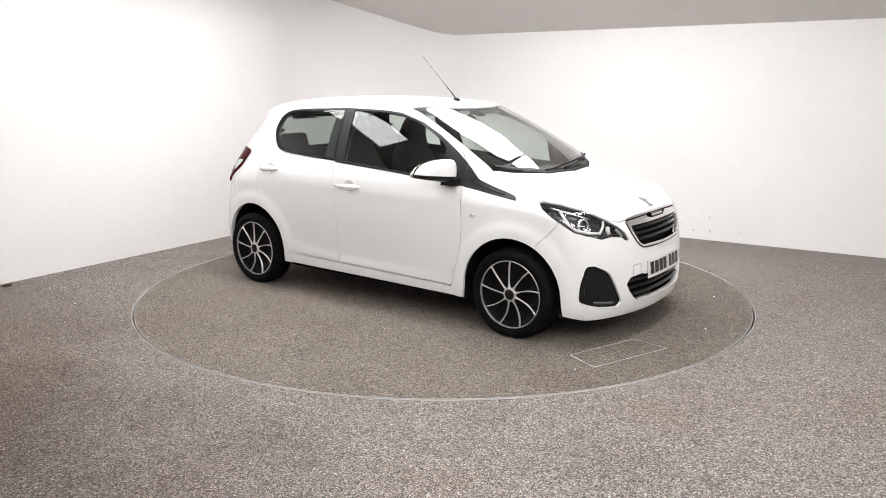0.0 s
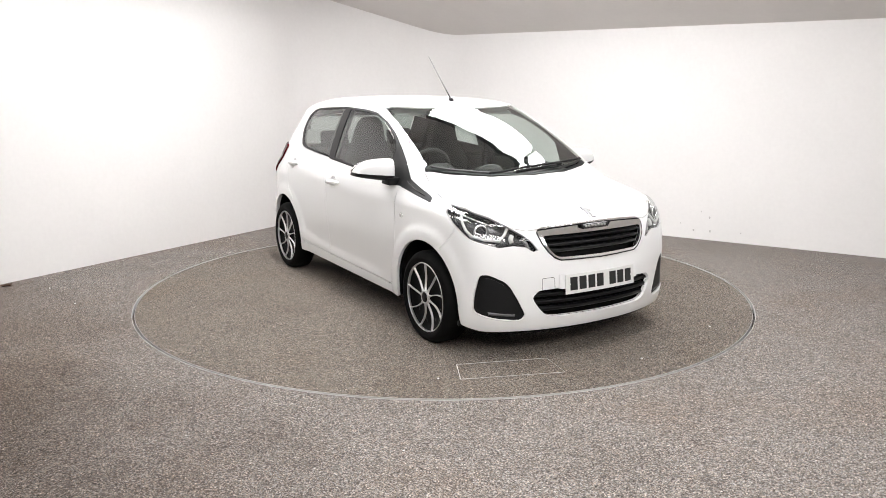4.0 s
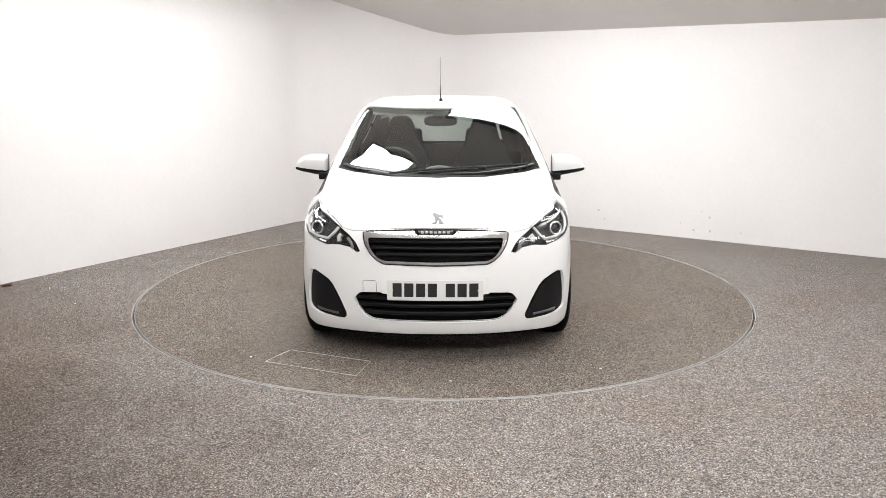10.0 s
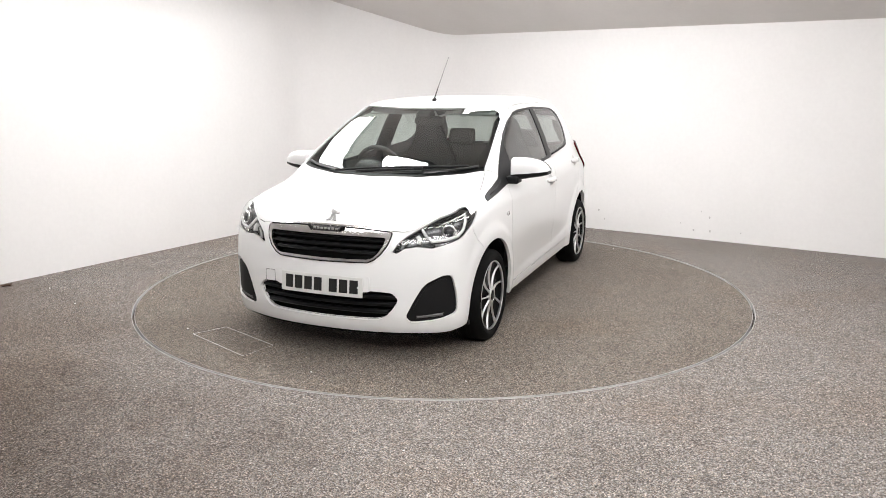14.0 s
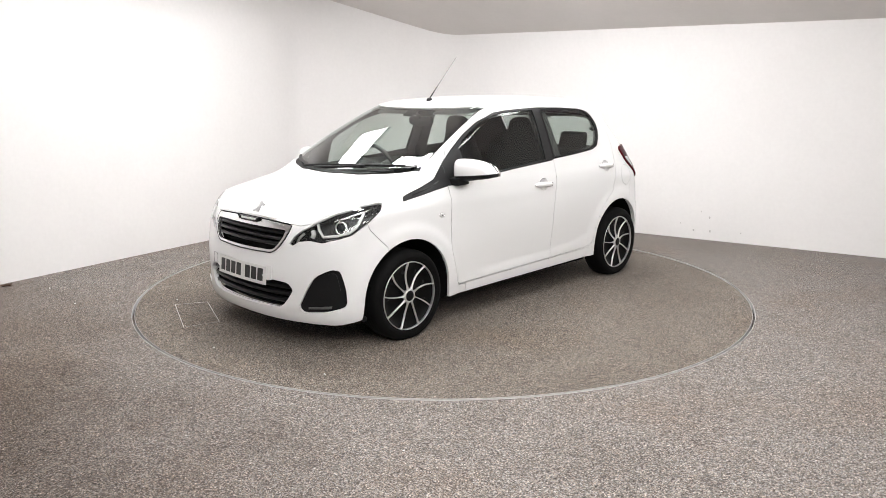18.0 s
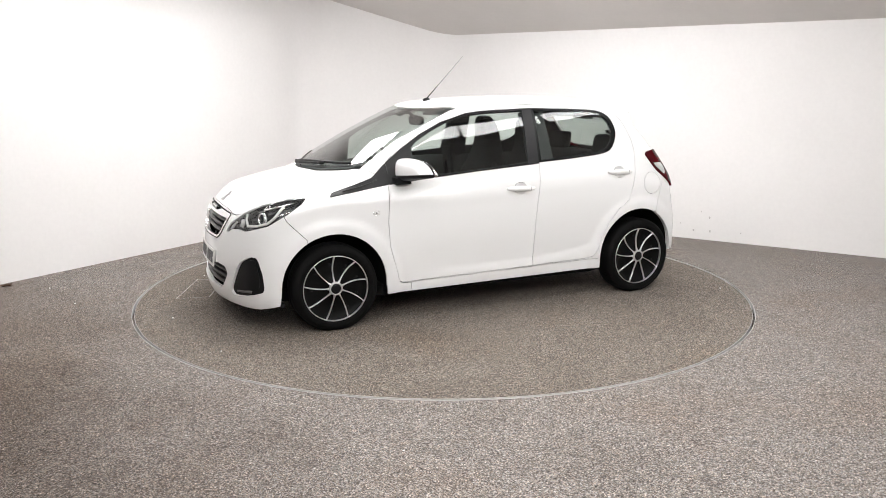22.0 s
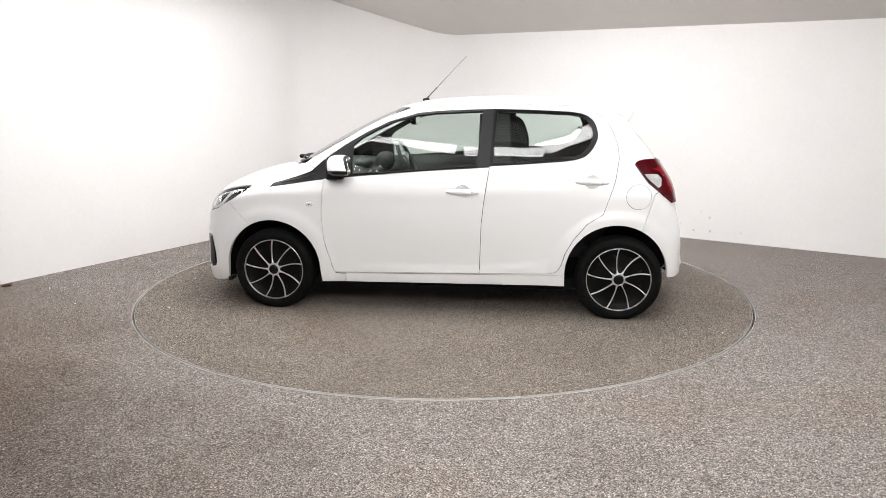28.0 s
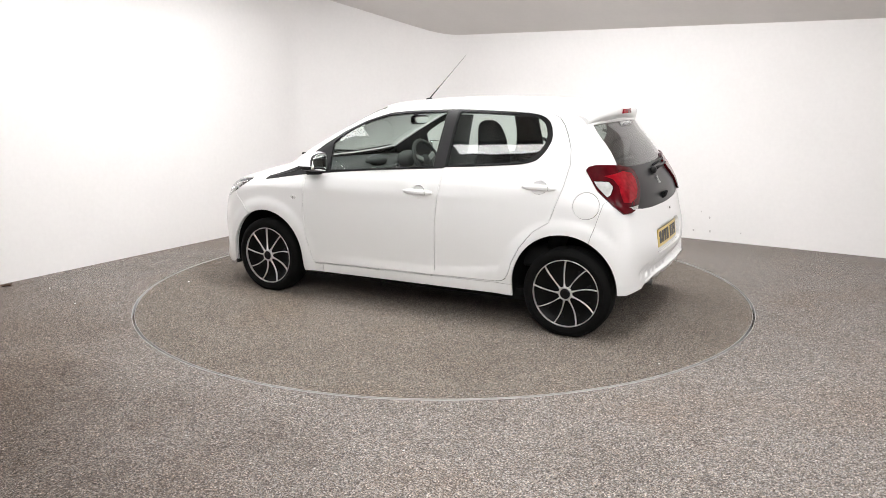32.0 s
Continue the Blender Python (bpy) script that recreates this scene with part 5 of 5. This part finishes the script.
# lower valance: a lip with fins under it
rows = []
for y in np.linspace(-0.555, 0.555, 33):
    e = (abs(y) / 0.555) ** 6
    x = rear_x(abs(y), 0.370)
    dz = -0.03 * e
    rows.append([(x + 0.010, y, 0.384 + dz), (x - 0.006, y, 0.3755 + dz), (x - 0.009, y, 0.370 + dz), (x - 0.006, y, 0.364 + dz), (x + 0.012, y, 0.358 + dz), (x + 0.10, y, 0.345 + dz), (x + 0.14, y, 0.30 + dz)])
bm = ribbon(rows)
bmesh.ops.recalc_face_normals(bm, faces=bm.faces[:])
valance = part("rear_valance", bm, PAINT, rear_bumper, "white lower rear valance")
for y in (-0.44, -0.27, -0.09, 0.09, 0.27, 0.44):
    x = rear_x(abs(y), 0.37)
    fin = pebble(0.045, 0.034, 0.034, 2.6, 18, 14)
    part("fin", moved(fin, lambda p: (x + 0.050 + p.x - 0.4 * p.z, y + p.y * (1 + 6 * p.z), 0.340 + p.z)), PAINT, valance)
part("exhaust_pipe", tube([(-1.30, 0.20, 0.265), (-1.50, 0.20, 0.262), (-1.560, 0.20, 0.258)], 0.021, 16), STEEL, car, "dull steel exhaust pipe")
for s in (1, -1):
    part("mud_flap_stub", mirrored(prism([(1.488, 0.178), (1.512, 0.176), (1.516, 0.20), (1.49, 0.205)], 0.68, 0.765, "y", 0.004), s), BLACK, car)


# ---- the cabin ----
def cushion(x0, x1, y0, y1, z0, z1, bevel, fn=None):
    bm = box(x0, x1, y0, y1, z0, z1, bevel, 4)
    return moved(bm, fn) if fn else bm


def front_seat(y):
    seat = part("front_seat", cushion(-0.32, 0.20, y - 0.24, y + 0.24, 0.36, 0.50, 0.05), SEAT, car, "charcoal cloth front seat with built-in headrest")
    rows = []
    spine = curve((0.44, -0.30), (0.80, -0.425), (1.0, -0.468), (1.12, -0.472), (1.22, -0.452), (1.29, -0.435))
    for z, half, thick in ((0.44, 0.235, 0.10), (0.60, 0.245, 0.095), (0.80, 0.245, 0.09), (0.95, 0.225, 0.085), (1.03, 0.172, 0.08), (1.08, 0.142, 0.078), (1.14, 0.122, 0.076), (1.21, 0.104, 0.070),
                           (1.255, 0.086, 0.058), (1.278, 0.062, 0.040), (1.287, 0.035, 0.020)):
        cx = float(spine(z))
        rows.append([(cx + thick * math.copysign(abs(math.cos(w)) ** 0.6, math.cos(w)), y + half * math.copysign(abs(math.sin(w)) ** 0.55, math.sin(w)), z) for w in np.linspace(0, 2 * math.pi, 29)[:-1]])
    bm = ribbon(rows, closed=True)
    bm.faces.new([bm.verts.new(p) for p in rows[-1]])
    bmesh.ops.recalc_face_normals(bm, faces=bm.faces[:])
    part("backrest", bm, SEAT, seat)
    for s in (1, -1):
        bolster = pebble(0.06, 0.045, 0.24, 2.4, 18, 14)
        part("bolster", moved(bolster, lambda p: (-0.30 - 0.36 * (0.25 + p.z) + p.x + 0.05, y + s * 0.215 + p.y, 0.69 + p.z)), SEAT, seat)
    return seat


front_seat(0.335)
front_seat(-0.335)
bench = part("rear_seat", cushion(-0.98, -0.52, -0.58, 0.58, 0.36, 0.52, 0.05), SEAT, car, "charcoal cloth rear bench")
part("backrest", cushion(-1.06, -0.94, -0.57, 0.57, 0.46, 1.02, 0.045, lambda p: (p.x - 0.30 * (p.z - 0.46), p.y, p.z)), SEAT, bench)
for y in (0.32, -0.32):
    rest = cushion(-0.04, 0.04, -0.125, 0.125, -0.075, 0.075, 0.035, lambda p: (-1.17 + p.x - 0.2 * p.z, y + p.y * (1 - 0.8 * max(p.z, 0)), 1.075 + p.z))
    part("headrest", rest, SEAT, bench)
part("parcel_shelf", prism([(-1.12, -0.56), (-1.12, 0.56), (-1.38, 0.50), (-1.38, -0.50)], 0.925, 0.94), DASH, car, "dark parcel shelf", smooth=False)

# dashboard
rows = []
for y in np.linspace(-0.66, 0.66, 45):
    hump = 0.035 * math.exp(-((y + 0.335) / 0.20) ** 2)
    bow = 0.12 * (y / 0.66) ** 2
    rows.append([(1.145 - 0.55 * y * y, y, 0.948), (0.99 - 0.40 * y * y, y, 0.942), (0.82 - bow * 0.8, y, 0.932 + hump * 0.6), (0.70 - bow * 0.5, y, 0.925 + hump), (0.64 - bow * 0.3, y, 0.885 + hump * 0.4), (0.62 - bow * 0.2, y, 0.80), (0.64, y, 0.66), (0.72, y, 0.52)])
dash = part("dashboard", ribbon(rows), DASH, car, "dark grey plastic dashboard")
stack = part("centre_console", cushion(0.54, 0.70, -0.105, 0.105, 0.62, 0.905, 0.02, lambda p: (p.x + 0.25 * (p.z - 0.62) * 0.4, p.y * (0.8 + 0.6 * (p.z - 0.62)), p.z)), DASH, dash)
part("console_screen", moved(box(-0.003, 0.003, -0.075, 0.075, -0.045, 0.045, 0.002), lambda p: (0.566 + p.x + 0.12 * p.z, p.y, 0.835 + p.z)), SCREEN, dash, "dark centre touchscreen")
for s in (1, -1):
    part("console_trim", tube([(0.565, s * 0.098, 0.73), (0.567, s * 0.100, 0.80), (0.582, s * 0.104, 0.895)], 0.008, 8), SILVER, dash, "silver console edging")
part("display_hood", moved(pebble(0.07, 0.105, 0.040, 2.4, 28, 16), lambda p: (0.70 + p.x, p.y, 0.942 + p.z)), DASH, dash)
part("hood_trim", tube([(0.715, 0.095 * math.cos(w), 0.950 + 0.038 * math.sin(w)) for w in np.linspace(0.25, math.pi - 0.25, 19)], 0.0035, 8), SILVER, dash, "thin silver arc over the display")
for y in (0.60, 0.17, -0.17, -0.60):
    ring = lathe([(0.034, -0.006), (0.036, 0.006), (0.042, 0.007), (0.045, -0.006)], 28, "x", closed=True)
    vent = part("air_vent", moved(ring, lambda p: (0.618 - 0.02 * abs(y) + p.x, y + p.y, 0.865 + p.z)), SILVER, dash, "round air vent with a silver ring")
    part("vent_face", moved(lathe([(0.0005, 0.0), (0.034, 0.0), (0.034, 0.01)], 24, "x"), lambda p: (0.617 - 0.02 * abs(y) + p.x, y + p.y, 0.865 + p.z)), BLACK, vent)
binnacle = part("instrument_binnacle", moved(pebble(0.075, 0.115, 0.075, 2.4, 28, 18), lambda p: (0.60 + p.x, -0.335 + p.y, 0.93 + p.z)), DASH, dash)
part("dial", moved(lathe([(0.0005, -0.07), (0.05, -0.07), (0.056, -0.06)], 28, "x"), lambda p: (0.597 + p.x, -0.335 + p.y, 0.935 + p.z)), SCREEN, binnacle)
# steering wheel, on the car's right
c, d = Vector((0.42, -0.335, 0.925)), Vector((-0.90, 0, 0.43)).normalized()
turn = d.to_track_quat("Z", "Y").to_matrix()
bm = bmesh.new()
ring = [[turn @ Vector(((0.178 + 0.0155 * math.cos(b)) * math.cos(a), (0.178 + 0.0155 * math.cos(b)) * math.sin(a), 0.0155 * math.sin(b))) + c for b in np.linspace(0, 2 * math.pi, 13)[:-1]] for a in np.linspace(0, 2 * math.pi, 57)]
steer = part("steering_wheel", ribbon(ring, closed=True), DASH, car, "dark three-spoke steering wheel")
part("boss", moved(pebble(0.068, 0.060, 0.028, 2.6, 24, 16), lambda p: turn @ p + c - d * 0.02), DASH, steer)
for a in (20, 160, 270):
    w = radians(a)
    part("spoke", moved(box(0.05, 0.172, -0.020, 0.020, -0.010, 0.010, 0.006), lambda p: turn @ (Matrix.Rotation(w, 3, "Z") @ p) + c - d * 0.008), SILVER if a != 270 else DASH, steer)
part("column", tube([c - d * 0.03, c - d * 0.26], 0.045, 16), DASH, steer)
# rear-view mirror
q = Vector((0.30, 0.0, 1.270))
rv = part("rear_view_mirror", moved(pebble(0.022, 0.118, 0.036, 3.4, 30, 18), lambda p: p + q), BLACK, car, "black interior mirror")
part("mirror_face", moved(pebble(0.003, 0.106, 0.028, 4.0, 26, 14), lambda p: p + q + Vector((-0.021, 0, 0))), MIRROR, rv)
part("mirror_stem", tube([q + Vector((0.01, 0, 0.02)), q + Vector((0.05, 0, 0.055)), q + Vector((0.075, 0, 0.06))], 0.012, 10), BLACK, rv)
part("mirror_pad", moved(box(-0.05, 0.05, -0.05, 0.05, -0.008, 0.008, 0.006), lambda p: (0.385 + p.x, p.y, 1.335 + p.z - 0.5 * p.x)), BLACK, rv)
for s in (1, -1):
    part("sun_visor", moved(box(-0.07, 0.07, -0.19, 0.19, -0.008, 0.008, 0.007), lambda p: (0.22 + p.x, s * 0.30 + p.y, 1.345 + p.z - 0.35 * p.x)), LINING, car, "grey sun visor")
    for x0, x1 in ((-0.24, 0.66), (-0.98, -0.28)):
        card = []
        for x in np.linspace(x0, x1, 13):
            y = side_y(min(x, 0.6), 0.90)
            card.append([(x, s * (y - 0.03), 0.955 - 0.02 * (x > 0.4)), (x, s * (y - 0.075), 0.945), (x, s * (y - 0.085), 0.86), (x, s * (y - 0.12), 0.72), (x, s * (y - 0.12), 0.66), (x, s * (y - 0.07), 0.62), (x, s * (y - 0.07), 0.32 if x > -0.74 else 0.60)])
        part("door_card", ribbon(card), DASH, car, "dark grey door trim")
    belt = [(-0.31, s * (side_y(-0.31, 1.22) - 0.035), 1.22), (-0.31, s * (side_y(-0.31, 1.05) - 0.04), 1.05), (-0.32, s * 0.66, 0.75), (-0.34, s * 0.62, 0.45)]
    part("seat_belt", moved(tube(belt, 0.02, 8), lambda p: p), SEAT, car, "dark seat belt")
    part("belt_anchor", moved(box(-0.02, 0.02, -0.012, 0.012, -0.03, 0.03, 0.006), lambda p: (-0.31 + p.x, s * (side_y(-0.31, 1.22) - 0.035) + p.y, 1.225 + p.z)), DASH, car)
    # wide inner cover of the middle pillar
    rows = []
    for z in np.linspace(0.90, 1.33, 10):
        rows.append([(x, s * (side_y(x, z) - d), z) for x, d in ((-0.235, 0.03), (-0.25, 0.055), (-0.40, 0.060), (-0.435 - 0.05 * (1.33 - z), 0.03))])
    part("pillar_cover", ribbon(rows), DASH, car, "dark inner cover of the middle pillar")
    # window catch of the rear door
    part("window_catch", moved(box(-0.03, 0.012, -0.012, 0.012, -0.010, 0.010, 0.004), lambda p: (-0.955 + p.x, s * (side_y(-0.955, 1.19) - 0.022) + p.y, 1.19 + p.z + 0.4 * p.x)), BLACK, rear_doors[0 if s > 0 else 1], "black pop-out window catch")

# ---- the turntable ----
disc = part("turntable", lathe([(TABLE_R - 0.008, -0.045), (TABLE_R - 0.008, 0.0), (0.0005, 0.0)], 160, "z"), DISC, smooth=False)
tagged(disc, "round carpeted turntable set flush in the floor", "turntable")
part("rim_strip", lathe([(TABLE_R - 0.006, -0.045), (TABLE_R - 0.006, 0.0015), (TABLE_R - 0.0085, 0.0015), (TABLE_R - 0.0085, -0.002)], 160, "z", closed=True), RING, disc, "thin metal edge strip", smooth=False)
# the access hatch: thin metal strips let into its carpet
to_disc = pose(CAR_SPOT.x, CAR_SPOT.y, 0, 0, 0, CAR_YAW)
hatch = [to_disc @ Vector((x, y, 0.0)) for x, y in ((1.620, -0.851), (1.815, -0.952), (2.025, -0.415), (1.803, -0.363))]
for k in range(4):
    a, b = hatch[k], hatch[(k + 1) % 4]
    d = (b - a).normalized()
    n = Vector((-d.y, d.x, 0)) * (0.0021 if k != 2 else 0.0007)
    bm = bmesh.new()
    lo = [bm.verts.new(q + Vector((0, 0, -0.002))) for q in (a - n, b - n, b + n, a + n)]
    hi = [bm.verts.new(q.co + Vector((0, 0, 0.0032))) for q in lo]
    bm.faces.new(hi)
    for j in range(4):
        bm.faces.new((lo[j], lo[(j + 1) % 4], hi[(j + 1) % 4], hi[j]))
    part("hatch_strip", bm, ALUMINIUM, disc, "thin pale strip of the access hatch", smooth=False)

# ---- litter and marks ----
rng = random.Random(5)
leaf = thing("dry_leaf", "small curled brown dry leaf lying on the carpet by the wall", "leaf", m=pose(-3.385, -0.06, 0.0, 0, 0, 25))
for k in range(5):
    a = rng.uniform(0, 6.28)
    bm = pebble(0.028, 0.010, 0.006, 2, 12, 8)
    dx, dy, tz = rng.uniform(-0.03, 0.03), rng.uniform(-0.012, 0.012), rng.uniform(-0.6, 0.6)
    part("leaf_piece", moved(bm, lambda p: (p.x * math.cos(a) - p.y * math.sin(a) + dx, p.x * math.sin(a) + p.y * math.cos(a) + dy, 0.008 + p.z + 0.010 * (p.x / 0.028) ** 2)), LEAF, leaf)
for x, y in ((-3.02, -0.12), (-2.62, -0.55), (-1.6, -3.2), (1.1, -3.4)):
    tagged(part("crumb", moved(pebble(0.006, 0.005, 0.004, 2, 8, 6), lambda p: p + Vector((x, y, 0.003))), CRUMB), "tiny white crumb lying on the grey carpet", "crumb", "crumbs on the carpet")
for x, y in ((2.095, 0.086), (1.75, -1.05), (1.9, 0.9), (-1.8, 1.0)):
    q = to_disc @ Vector((x, y, 0.003))
    part("crumb", moved(pebble(0.007, 0.006, 0.004, 2, 8, 6), lambda p: p + q), CRUMB, disc, "tiny white crumb")
wa, wb = Vector((0.014, 3.545, 0)), Vector((5.75, -0.18, 0))
wd = (wb - wa).normalized()
for x, z, size in ((2.69, 0.231, 0.012), (2.70, 0.093, 0.013), (2.563, 0.089, 0.012), (1.70, 0.212, 0.013), (2.62, 0.288, 0.008), (1.76, 0.12, 0.010), (2.45, 0.15, 0.008), (2.95, 0.10, 0.008)):
    s0 = (Vector((x, 0, 0)) - wa).x / wd.x
    q = wa + wd * s0 + Vector((0, 0, z))
    turn = Matrix.Rotation(math.atan2(wd.y, wd.x), 3, "Z")
    mark = moved(pebble(size * 0.7, 0.0012, size, 2, 12, 8), lambda p: turn @ Vector((p.x * (1 + 0.4 * math.sin(p.z * 400)), p.y, p.z)) + q)
    tagged(part("scuff", mark, SCUFF), "small grey scuff mark on the white wall", "scuff", "scuffs on the wall", kind="structure")


def motions():
    times = [0.5 * k for k in range(65)]
    walk(disc, [(t, table_pose(t)) for t in times])
    walk(car, [(t, car_pose(t)) for t in times])


motions()
